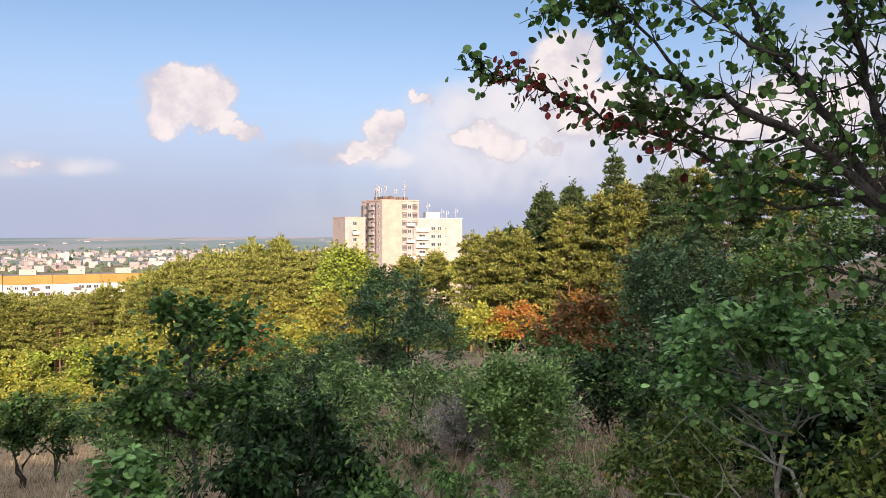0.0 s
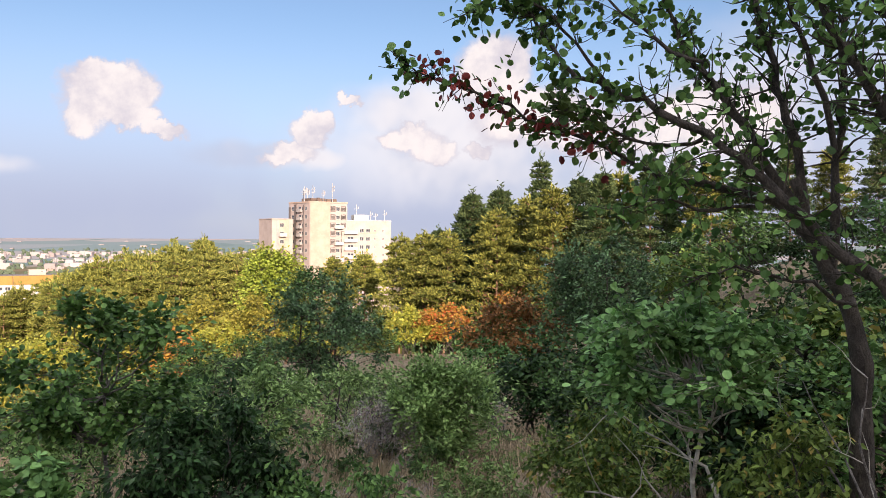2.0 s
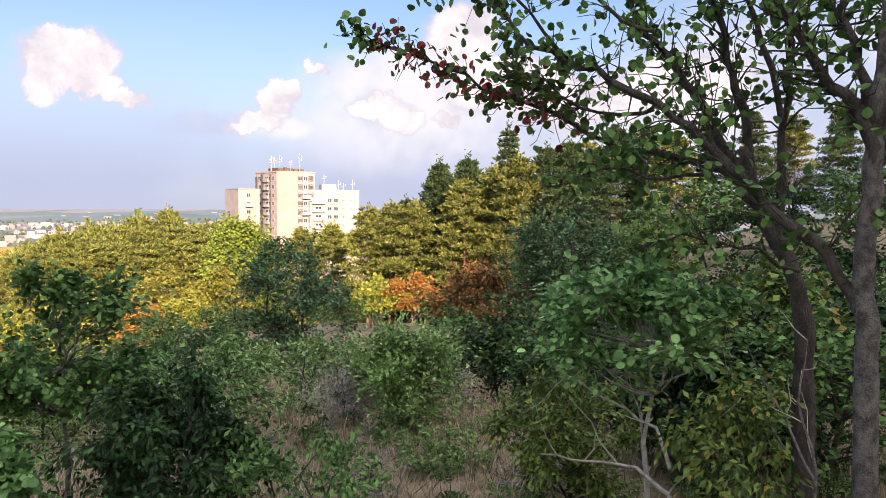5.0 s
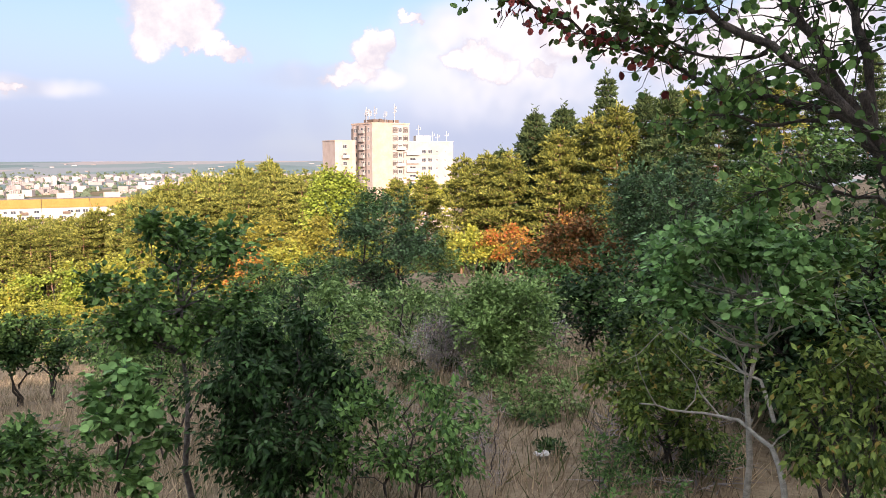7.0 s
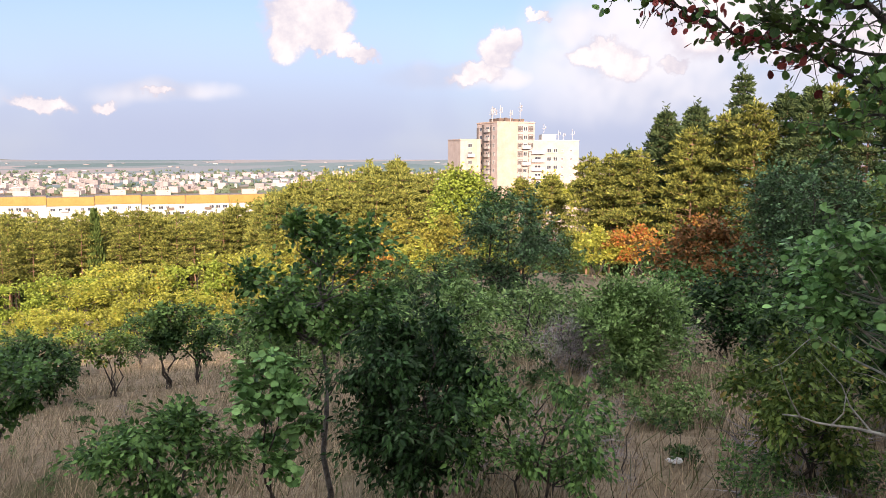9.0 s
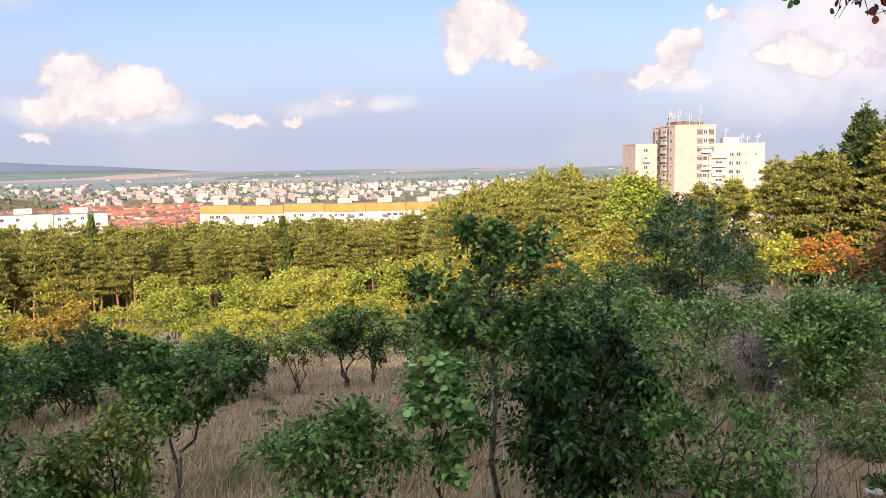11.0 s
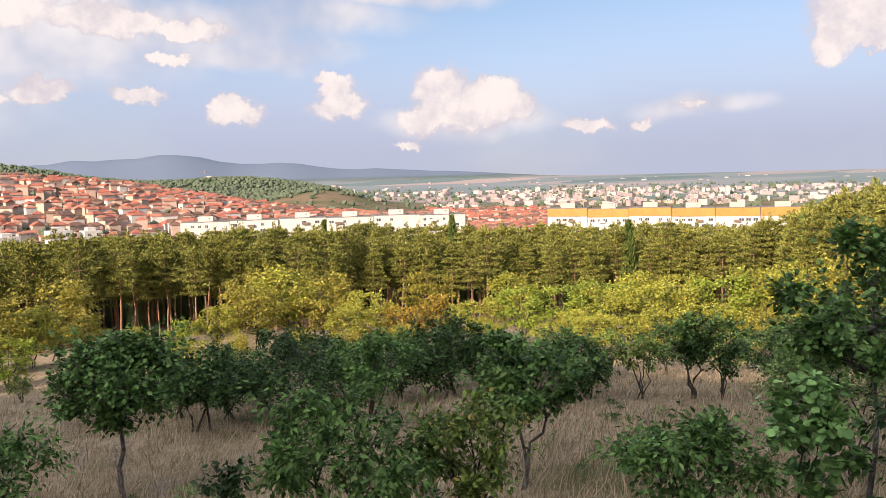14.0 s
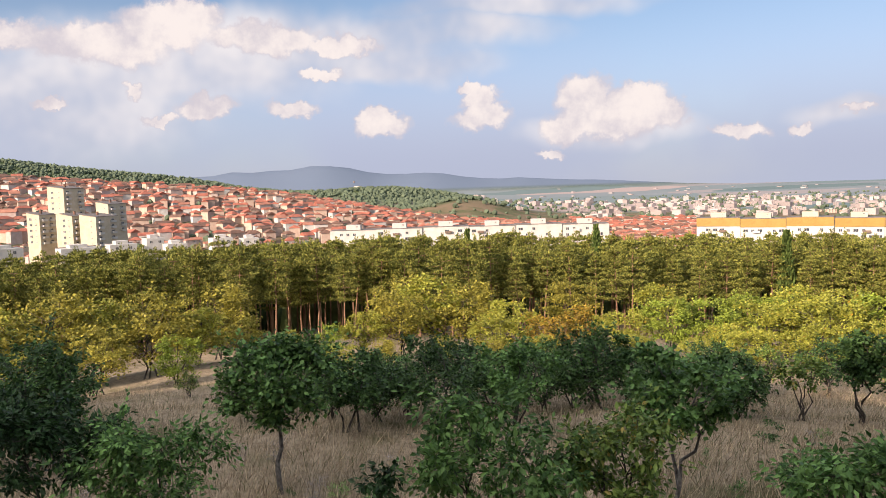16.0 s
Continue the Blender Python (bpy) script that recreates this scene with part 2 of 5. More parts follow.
LEAF = {
    "smoke": leaf_material("smoke_bush_leaf", (0.045, 0.118, 0.03), (0.145, 0.265, 0.075)),
    "pale": leaf_material("pale_green_leaf", (0.09, 0.205, 0.06), (0.24, 0.43, 0.15)),
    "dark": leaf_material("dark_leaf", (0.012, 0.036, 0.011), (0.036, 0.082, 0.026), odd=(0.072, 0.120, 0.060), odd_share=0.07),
    "willow": leaf_material("grey_green_leaf", (0.11, 0.205, 0.055), (0.265, 0.395, 0.14)),
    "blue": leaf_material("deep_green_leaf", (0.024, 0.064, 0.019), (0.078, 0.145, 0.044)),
    "mixed": leaf_material("yellowing_leaf", (0.066, 0.13, 0.027), (0.185, 0.26, 0.06), odd=(0.330, 0.270, 0.072), odd_share=0.06),
    "yellow": leaf_material("autumn_yellow_leaf", (0.205, 0.235, 0.032), (0.370, 0.370, 0.065), odd=(0.34, 0.23, 0.03), odd_share=0.03, through=0.22, vary=0.4),
    "lime": leaf_material("lime_leaf", (0.155, 0.215, 0.028), (0.295, 0.36, 0.058), through=0.22, vary=0.4),
    "orange": leaf_material("autumn_orange_leaf", (0.28, 0.165, 0.035), (0.40, 0.24, 0.05), odd=(0.36, 0.10, 0.03), odd_share=0.25, through=0.22, vary=0.4),
    "gold": leaf_material("golden_autumn_leaf", (0.27, 0.19, 0.028), (0.46, 0.31, 0.05), odd=(0.22, 0.22, 0.04), odd_share=0.2, through=0.2, vary=0.4),
    "rust": leaf_material("rust_leaf", (0.24, 0.115, 0.042), (0.37, 0.19, 0.07), odd=(0.09, 0.13, 0.04), odd_share=0.22),
    "red": leaf_material("red_leaf", (0.20, 0.040, 0.040), (0.38, 0.085, 0.075), odd=(0.07, 0.11, 0.03), odd_share=0.2),
    "pine": leaf_material("pine_needle", (0.078, 0.099, 0.022), (0.258, 0.262, 0.058), 0.6, 0.03, vary=0.6),
    "spruce": leaf_material("spruce_needle", (0.035, 0.065, 0.026), (0.10, 0.135, 0.050), 0.6, 0.08, vary=0.6),
    "cypress": leaf_material("cypress_spray", (0.07, 0.115, 0.03), (0.13, 0.18, 0.045), 0.6, 0.12, vary=0.15),
    "straw": leaf_material("dry_grass_blade", (0.265, 0.207, 0.13), (0.575, 0.465, 0.32), 0.7, 0.3, odd=(0.10, 0.12, 0.05), odd_share=0.15),
    "dry": leaf_material("dry_twig", (0.20, 0.18, 0.18), (0.38, 0.35, 0.36), 0.8, 0.0),
    "olive": leaf_material("olive_leaf", (0.19, 0.185, 0.034), (0.38, 0.345, 0.062), through=0.3, vary=0.3),
    "teal": leaf_material("grey_blue_green_leaf", (0.06, 0.13, 0.055), (0.15, 0.26, 0.115)),
    # far trees: pale even green, distance haze put into the colour
    "woods": leaf_material("hazed_far_crown", (0.085, 0.115, 0.075), (0.105, 0.135, 0.085), 0.8, 0.0, vary=0.15),
}
BARK = {
    "grey": plain_material("grey_bark", (0.045, 0.042, 0.040), (0.20, 0.185, 0.17), 16.0, 0.9, 1.0, streak=(1, 1, 0.8)),
    "dark": plain_material("dark_bark", (0.020, 0.017, 0.015), (0.085, 0.072, 0.062), 14.0, 0.9, 0.9, streak=(1, 1, 0.5)),
    "pale": plain_material("pale_bark", (0.22, 0.21, 0.18), (0.46, 0.44, 0.38), 14.0, 0.85, 0.4, streak=(1, 1, 2.0)),
    "pine": plain_material("pine_bark", (0.15, 0.085, 0.05), (0.33, 0.20, 0.13), 3.0, 0.9, 0.6, streak=(1, 1, 0.25)),
}


# ---- ground ----
def step(v, a, b):
    t = np.clip((v - a) / (b - a), 0, 1)
    return t * t * (3 - 2 * t)


def hump(az, r, az0, r0, wa, wr, h):
    return h * np.exp(-((az - az0) / wa) ** 2 - ((r - r0) / wr) ** 2)


def ground_height(x, y):
    """The slope below the eye, the valley with the town, the hills round it and an unseen bank behind."""
    r = np.hypot(x, y)
    az = np.degrees(np.arctan2(-x, y))
    az = np.where(az < -150, az + 360, az)
    h = np.interp(r, (0, 2.5, 6, 10, 15, 22, 45, 80, 110, 200, 320, 500, 900, 1600, 2500, 3600, 5000),
                  (-1.65, -1.9, -3.2, -4.3, -5.5, -6.5, -10.0, -15.0, -18.5, -30, -42, -52, -66, -66, -62, -50, -36))
    h = h + 7.5 * step(-az, 6, 34) * step(r, 12, 60) * (1 - step(r, 200, 500))
    h = h + np.interp(r, (4, 7, 10.6, 14, 27, 44, 75, 200), (0, 0.5, 1.4, 1.7, 1.3, 3.4, 2.0, 0)) * step(-az, -22, 2)
    # town hillside, woods behind it, far mountains
    h = h + hump(az, r, 92, 1000, 27, 330, 90) + hump(az, r, 66, 900, 12, 250, 22)
    h = h + hump(az, r, 90, 1900, 20, 380, 160) + hump(az, r, 72, 2000, 6, 300, 24)
    h = h + hump(az, r, 58, 1900, 7.5, 230, 50) + hump(az, r, 53, 1500, 4.0, 180, 36)
    h = h + hump(az, r, 64.5, 4400, 5, 420, 110) + hump(az, r, 57, 4500, 8, 420, 105) + hump(az, r, 73, 4500, 6, 420, 120) + hump(az, r, 45, 4600, 7, 300, 45)
    h = h + (9 * np.sin(az * 0.9 + 2) + 6 * np.sin(az * 2.3) + 3 * np.sin(az * 5.1)) * step(r, 3600, 4300) * step(az, 43, 52) * (1 - step(az, 85, 100))
    # unseen bank behind the eye, its crest shaped to throw the evening shade
    back = step(np.abs(az - 20), 88, 128)
    top = np.interp(x - 11.5, (-60, -40, -34, -30, -26, -18.5, -13, -8, -3.2, -0.8, 2.5, 4.5, 7, 9, 40), (8.0, 9.5, 11.8, 15.4, 19.5, 20.0, 19.7, 20.2, 25.7, 28.6, 29.0, 26.0, 26.3, 26.3, 26.5))
    rise = -1.65 + (top + 1.65) * step(r, 0, 52) + 0.7 * np.sin(x * 0.21) * step(r, 20, 45)
    h = h * (1 - back) + rise * back
    lump = 0.12 * np.sin(x * 0.9 + 1.3 * np.sin(y * 0.5)) * np.cos(y * 0.8) + 0.35 * np.sin(x * 0.17) * np.sin(y * 0.21 + 1)
    return h + lump * step(r, 3, 12) * (1 - back)


def ground_at(x, y):
    return float(ground_height(np.array([x]), np.array([y]))[0])


def make_mesh(name, verts, faces, material, smooth=False):
    me = bpy.data.meshes.new(name)
    me.from_pydata(verts, [], faces)
    if material:
        me.materials.append(material)
    if smooth:
        me.shade_smooth()
    return me


def part(name, me, parent, label=""):
    ob = new(name, me)
    ob.parent = parent
    return tagged(ob, label)


def ground_material():
    m = bpy.data.materials.new("ground_cover")
    m.use_nodes = True
    g = Nodes(m.node_tree)
    p = g.n("ShaderNodeNewGeometry").outputs["Position"]
    r = g.vec("LENGTH", g.vec("MULTIPLY", p, (1, 1, 0)))
    z = g.n("ShaderNodeSeparateXYZ")
    g.put(z.inputs[0], p)
    n1, n2, n3 = g.noise(p, 0.35, 5.0, 0.6), g.noise(p, 3.5, 5.0, 0.65), g.noise(p, 30.0, 4.0, 0.7)
    soil = g.mix(g.span(n2, 0.35, 0.65), (0.24, 0.19, 0.13), (0.42, 0.345, 0.24))
    soil = g.mix(g.span(n1, 0.5, 0.7), soil, (0.13, 0.13, 0.06))
    soil = g.mix(g.span(n3, 0.3, 0.7, 0.0, 0.5), soil, (0.15, 0.11, 0.07))
    # the plain: strips of field and stubble, bluish distance haze put into their colours
    v = g.n("ShaderNodeTexVoronoi")
    g.put(v.inputs["Vector"], g.vec("ADD", g.vec("MULTIPLY", p, (0.0028, 0.0012, 0.0)), g.vec("MULTIPLY", g.noise(p, 0.0015, 3.0, 0.5, True), (0.6, 0.6, 0))))
    v.inputs["Scale"].default_value = 1.0
    hue = g.n("ShaderNodeSeparateColor")
    g.put(hue.inputs[0], v.outputs["Color"])
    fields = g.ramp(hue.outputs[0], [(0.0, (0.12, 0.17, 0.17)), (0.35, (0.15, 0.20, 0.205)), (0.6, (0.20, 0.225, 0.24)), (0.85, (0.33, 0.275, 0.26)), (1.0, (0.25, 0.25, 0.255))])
    town = g.mix(g.span(g.noise(p, 0.02, 4.0), 0.4, 0.6), (0.17, 0.13, 0.085), (0.10, 0.105, 0.055))
    wood = g.mix(g.span(g.noise(p, 0.06, 6.0, 0.7), 0.38, 0.62), (0.035, 0.06, 0.025), (0.09, 0.12, 0.05))
    c = g.mix(g.span(r, 110.0, 200.0), soil, town)
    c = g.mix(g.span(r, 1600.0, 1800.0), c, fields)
    hill = g.span(g.math("ADD", z.outputs[2], g.math("MULTIPLY", g.noise(p, 0.006, 3.0), 30.0)), -22.0, 4.0)
    c = g.mix(g.math("MULTIPLY", hill, g.span(r, 1250.0, 1450.0)), c, wood)
    # bluish distance haze put into the colour of the far mountains
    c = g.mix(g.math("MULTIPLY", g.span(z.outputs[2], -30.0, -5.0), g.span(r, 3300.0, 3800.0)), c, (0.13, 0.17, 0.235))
    s = g.n("ShaderNodeBsdfPrincipled")
    g.put(s.inputs["Base Color"], c)
    s.inputs["Roughness"].default_value = 0.95
    s.inputs["Specular IOR Level"].default_value = 0.1
    b = g.n("ShaderNodeBump")
    b.inputs["Strength"].default_value, b.inputs["Distance"].default_value = 0.6, 0.06
    g.put(b.inputs["Height"], g.math("ADD", n2, n3))
    g.put(s.inputs["Normal"], b)
    g.put(g.n("ShaderNodeOutputMaterial").inputs[0], s)
    return m


def build_ground():
    rings = np.concatenate([np.linspace(0.5, 30, 45), np.geomspace(31, 4950, 140)])
    na = 270
    ang = np.linspace(0, 2 * math.pi, na, endpoint=False)
    x, y = np.outer(rings, np.sin(ang)), np.outer(rings, np.cos(ang))
    z = ground_height(x, y)
    verts = [(0, 0, ground_at(0, 0))] + list(zip(x.ravel().tolist(), y.ravel().tolist(), z.ravel().tolist()))
    faces = [(0, 1 + (j + 1) % na, 1 + j) for j in range(na)]
    for i in range(len(rings) - 1):
        a = 1 + i * na
        faces += [(a + j, a + (j + 1) % na, a + na + (j + 1) % na, a + na + j) for j in range(na)]
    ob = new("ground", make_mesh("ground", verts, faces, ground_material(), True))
    tagged(ob, "dry grassy hillside falling to a wide plain with haze painted in", "ground", kind="structure")


build_ground()


# ---- plants ----
ROUND_V = np.array([(0, 0, 0), (0.34, 0.22, 0.07), (0.46, 0.55, 0.09), (0.28, 0.88, 0.05), (0, 1.0, -0.04), (-0.28, 0.88, 0.05), (-0.46, 0.55, 0.09), (-0.34, 0.22, 0.07)])
ROUND_F = [(0, 1, 2, 3, 4), (0, 4, 5, 6, 7)]
OVAL_V = np.array([(0, 0, 0), (0.26, 0.42, 0.06), (0, 1.0, -0.06), (-0.26, 0.42, 0.06)])
OVAL_F = [(0, 1, 2), (0, 2, 3)]
BROAD_V = np.array([(0, 0, 0), (0.42, 0.5, 0.08), (0, 1.0, -0.04), (-0.42, 0.5, 0.08)])
BLADE_V = np.array([(-0.018, 0, 0), (0.018, 0, 0), (0.0, 1.0, 0.0)])
BLADE_F = [(0, 1, 2)]
NEEDLE_V = np.array([(0, 0.0, 0), (0.16, 0.55, 0.06), (0.0, 1.0, 0.0), (-0.16, 0.55, 0.06)])
NEEDLE_F = [(0, 1, 2, 3)]
SHAPES = {"round": (ROUND_V, ROUND_F), "oval": (OVAL_V, OVAL_F), "broad": (BROAD_V, OVAL_F), "blade": (BLADE_V, BLADE_F), "needle": (NEEDLE_V, NEEDLE_F)}


def leaves_mesh(name, at, way, size, shape, material, rng, roll=math.pi):
    """One mesh of many leaves: each at a place, its midrib along a way."""
    v0, f0 = SHAPES[shape]
    n = len(at)
    way = way / np.maximum(np.linalg.norm(way, axis=1, keepdims=True), 1e-6)
    side = np.cross(way, np.array([0, 0, 1.0]) + rng.normal(0, 0.02, (n, 3)))
    side /= np.maximum(np.linalg.norm(side, axis=1, keepdims=True), 1e-6)
    up = np.cross(side, way)
    a = rng.uniform(-roll, roll, n)[:, None]
    side, up = side * np.cos(a) + up * np.sin(a), up * np.cos(a) - side * np.sin(a)
    s = (np.asarray(size) * np.ones(n))[:, None, None]
    verts = at[:, None, :] + s * (v0[None, :, 0, None] * side[:, None] + v0[None, :, 1, None] * way[:, None] + v0[None, :, 2, None] * up[:, None])
    k = len(v0)
    faces = [tuple(i * k + q for q in f) for i in range(n) for f in f0]
    return make_mesh(name, verts.reshape(-1, 3).tolist(), faces, material)


class Wood:
    """Gathers tapered limbs into one mesh."""

    def __init__(self):
        self.v, self.f = [], []

    def limb(self, pts, r0, r1, sides=6):
        pts = [Vector(p) for p in pts]
        n, base = len(pts), len(self.v)
        for i, p in enumerate(pts):
            d = (pts[min(i + 1, n - 1)] - pts[max(i - 1, 0)]).normalized()
            e = d.orthogonal().normalized() if abs(d.z) > 0.95 else d.cross(Vector((0, 0, 1))).normalized()
            q = d.cross(e)
            r = (r0 + (r1 - r0) * i / (n - 1)) * (1 + 0.22 * noise.noise(p * 5))
            for k in range(sides):
                a = 2 * math.pi * k / sides
                self.v.append(p + r * (math.cos(a) * e + math.sin(a) * q))
        for i in range(n - 1):
            for k in range(sides):
                a, b = base + i * sides, base + (i + 1) * sides
                self.f.append((a + k, a + (k + 1) % sides, b + (k + 1) % sides, b + k))
        self.f.append(tuple(base + (n - 1) * sides + k for k in range(sides)))

    def mesh(self, name, material):
        return make_mesh(name, [tuple(v) for v in self.v], self.f, material, True)


def bend(a, b, rng, sag=0.0, wob=0.08, n=5):
    """A crooked way from a to b."""
    a, b = np.array(a, float), np.array(b, float)
    L = np.linalg.norm(b - a)
    pts = []
    for i in range(n):
        t = i / (n - 1)
        p = a + (b - a) * t
        w = math.sin(math.pi * t)
        p = p + rng.normal(0, wob * L * 0.5, 3) * w
        p[2] += sag * L * w
        pts.append(p)
    return pts


def bush(name, label, category, az, r, h, w, leaf, bark="dark", depth=None, clear=0.15, stems=3, trunk=0.03, lean=(0, 0), clumps=26, leaves=2500, size=0.07,
         shape="broad", spread=0.34, droop=0.3, seed=1, twig=True, flat=0.0, z0=None, group=""):
    """A shrub or small tree: stems, limbs to each clump of the crown, twigs and separate leaves. clear: share of the height without leaves."""
    rng = np.random.default_rng(seed)
    if 0 < r < 16:
        size, leaves = size * 1.15, int(leaves * 1.1)
    p = aim(az) * r
    gz = ground_at(p.x, p.y) if z0 is None else z0
    root = tagged(new(name), label, category, group)
    root.location = (p.x, p.y, gz - 0.03)
    wd = w if depth is None else depth
    ch = h * (1 - clear)
    # crown lies in the plane across the line of sight
    ca, sa = math.cos(radians(az)), math.sin(radians(az))

    def world(u, d, z):
        return np.array((u * ca - d * sa, u * sa + d * ca, z))

    cents = []
    while len(cents) < clumps:
        q = rng.uniform(-1, 1, 3)
        L = np.linalg.norm(q)
        if L > 1 or L < 0.35:
            continue
        if flat and q[2] < -flat:
            continue
        cents.append(world(q[0] * w / 2 * 0.86 + lean[0] * (q[2] + 1) / 2, q[1] * wd / 2 * 0.86, clear * h + ch * (0.5 + q[2] * 0.44)))
    woods = [Wood() for _ in range(stems)]
    feet = [world(rng.uniform(-0.12, 0.12) * w * (stems > 1), rng.uniform(-0.08, 0.08) * w * (stems > 1), -0.05) for _ in range(stems)]
    forks = []
    for i, f in enumerate(feet):
        off = (i - (stems - 1) / 2) / max(stems, 1)
        top = world(off * w * 0.5 + lean[0] * 0.6, rng.uniform(-0.15, 0.15) * wd, h * (0.62 + 0.12 * rng.random()))
        path = bend(f, top, rng, 0, 0.10 if stems > 1 else 0.045, 7)
        woods[i].limb(path, trunk, trunk * 0.35, 7)
        forks.append(path)
    at, way, owner = [], [], []
    per = leaves // clumps
    for c in cents:
        which = min(range(stems), key=lambda i: min(np.linalg.norm(k - c) for k in forks[i]))
        path, wood = forks[which], woods[which]
        owner.append(wood)
        low = [k for k in path if k[2] < c[2] - 0.05 * h] or path[:2]
        j = min(low, key=lambda k: np.linalg.norm(k - c) + 0.3 * abs(k[2] - (c[2] - 0.25 * h)))
        limb = bend(j, c, rng, -0.06, 0.12, 5 if twig else 4)
        wood.limb(limb, trunk * 0.34, trunk * 0.10, 5 if twig else 4)
        cs = spread * min(w, ch) * (0.40 + 0.75 * rng.random()) / 2
        k = int(per * rng.uniform(0.6, 1.4))
        if twig:
            m = max(3, k // 12)
            tips = c + rng.normal(0, 1, (m, 3)) * np.array((1, 1, 0.75)) * cs * 0.9
            for t in tips:
                wood.limb(bend(c, t, rng, 0, 0.10, 3), trunk * 0.09, trunk * 0.03, 3)
            pick = rng.integers(0, m, k)
            f = rng.random(k)[:, None] ** 0.6
            q = c + (tips[pick] - c) * f + rng.normal(0, size * 0.55, (k, 3))
            d = (tips[pick] - c) / cs + rng.normal(0, 0.7, (k, 3))
        else:
            # an uneven pad: full on top, hollow below
            u = rng.normal(0, 1, (k, 3))
            u /= np.linalg.norm(u, axis=1, keepdims=True)
            u[:, 2] = np.where(rng.random(k) < 0.72, np.abs(u[:, 2]), u[:, 2])
            q = c + u * cs * rng.uniform(0.35, 1.2, (k, 1)) * np.array((1.15, 1.15, 0.62))
            d = u * np.array((1, 1, 0.5)) + rng.normal(0, 0.45, (k, 3))
        d[:, 2] -= droop
        at.append(q)
        way.append(d)
    # long shoots that break the outline, with leaves set along them
    heart = np.mean(cents, 0)
    for _ in range(int(clumps * 0.7) if twig else clumps // 2):
        pick = int(rng.integers(0, clumps))
        c = cents[pick]
        d = (c - heart) / max(np.linalg.norm(c - heart), 0.01) + rng.normal(0, 0.45, 3) + np.array((0, 0, 0.45))
        d /= np.linalg.norm(d)
        L = rng.uniform(0.12, 0.30) * min(w, ch)
        way_out = bend(c, c + d * L, rng, -0.05, 0.10, 4)
        owner[pick].limb(way_out, trunk * 0.10, trunk * 0.025, 3)
        k = max(4, int(L / size * 2.6))
        f = np.linspace(0.15, 1.0, k)[:, None]
        at.append(c + d * L * f + rng.normal(0, size * 0.3, (k, 3)))
        v = d * 0.6 + rng.normal(0, 0.7, (k, 3))
        v[:, 2] -= droop
        way.append(v)
    at, way = np.concatenate(at), np.concatenate(way)
    at[:, 2] = np.maximum(at[:, 2], 0.04)
    for wood in woods:
        part("stem" if stems > 1 else "trunk", wood.mesh(name + "_wood", BARK[bark]), root)
    sizes = size * rng.uniform(0.7, 1.25, len(at))
    part("foliage", leaves_mesh(name + "_leaves", at, way, sizes, shape, LEAF[leaf], rng, 0.9), root)
    return root


def pine(seed, h, spread=1.9, bare=0.38, leaf="pine", dense=1.0, rise=0.25, cone=0.5, gap=1.0):
    """A pine: bare reddish trunk, whorls of boughs, each ending in flat pads of needle tufts with gaps between."""
    rng = np.random.default_rng(seed)
    root = tagged(new("pine_tree"), "tall pine with reddish bare trunk and olive needle pads", "tree", "pine wood")
    wood = Wood()
    tip = np.array((rng.normal(0, 0.25), rng.normal(0, 0.25), h))
    wood.limb(bend((0, 0, -0.4), tip, rng, 0, 0.012, 7), 0.13, 0.02, 6)
    at, way = [], []
    z = bare * h
    while z < h * 0.985:
        t = (z / h - bare) / (1 - bare)
        reach = spread * (1 - t) ** cone * (0.6 + 0.4 * min(1, t * 4)) + 0.18
        o = tip * (z / h)
        turn = rng.uniform(0, 6.28)
        count = int(rng.integers(4, 7))
        for i in range(count):
            a = turn + 6.28 * (i + rng.uniform(-0.3, 0.3)) / count
            L = reach * rng.uniform(0.6, 1.15)
            way_out = np.array((math.cos(a), math.sin(a), rng.uniform(-0.05, rise)))
            end = o + way_out * L
            wood.limb((o, end), 0.03, 0.01, 3)
            pads = (0.95,) if L < 0.7 else (0.6, 1.0)
            for f in pads:
                c = o + way_out * L * f
                wide = 0.20 + 0.17 * L
                k = int(40 * dense * (0.5 + wide))
                u = rng.normal(0, 1, (k, 3))
                u /= np.linalg.norm(u, axis=1, keepdims=True)
                u *= rng.random((k, 1)) ** 0.4
                q = c + u * np.array((wide, wide, wide * 0.30))
                at.append(q)
                d = u * np.array((1, 1, 0.4)) + rng.normal(0, 0.35, (k, 3)) + way_out * 0.4
                d[:, 2] += 0.45
                way.append(d)
        z += gap * rng.uniform(0.6, 0.95) * (0.55 + 0.45 * (1 - t))
    k = 30
    at.append(tip + rng.normal(0, 1, (k, 3)) * np.array((0.1, 0.1, 0.22)))
    way.append(rng.normal(0, 0.5, (k, 3)) + np.array((0, 0, 0.9)))
    at, way = np.concatenate(at), np.concatenate(way)
    part("trunk", wood.mesh("pine_wood", BARK["pine"]), root)
    part("crown", leaves_mesh("pine_needles", at, way, rng.uniform(0.24, 0.42, len(at)), "needle", LEAF[leaf], rng), root)
    root["tall"] = h
    return root


def stand(az, r, turn=0.0, scale=1.0, sink=0.0):
    p = aim(az) * r
    return pose(p.x, p.y, ground_at(p.x, p.y) - sink, 0, 0, turn) @ Matrix.Scale(scale, 4)


def reach_to(az, r, el, tall):
    """The scale at which a tree of that height tops out at that angle above the eye."""
    p = aim(az) * r
    return (r * math.tan(radians(el)) - ground_at(p.x, p.y)) / tall


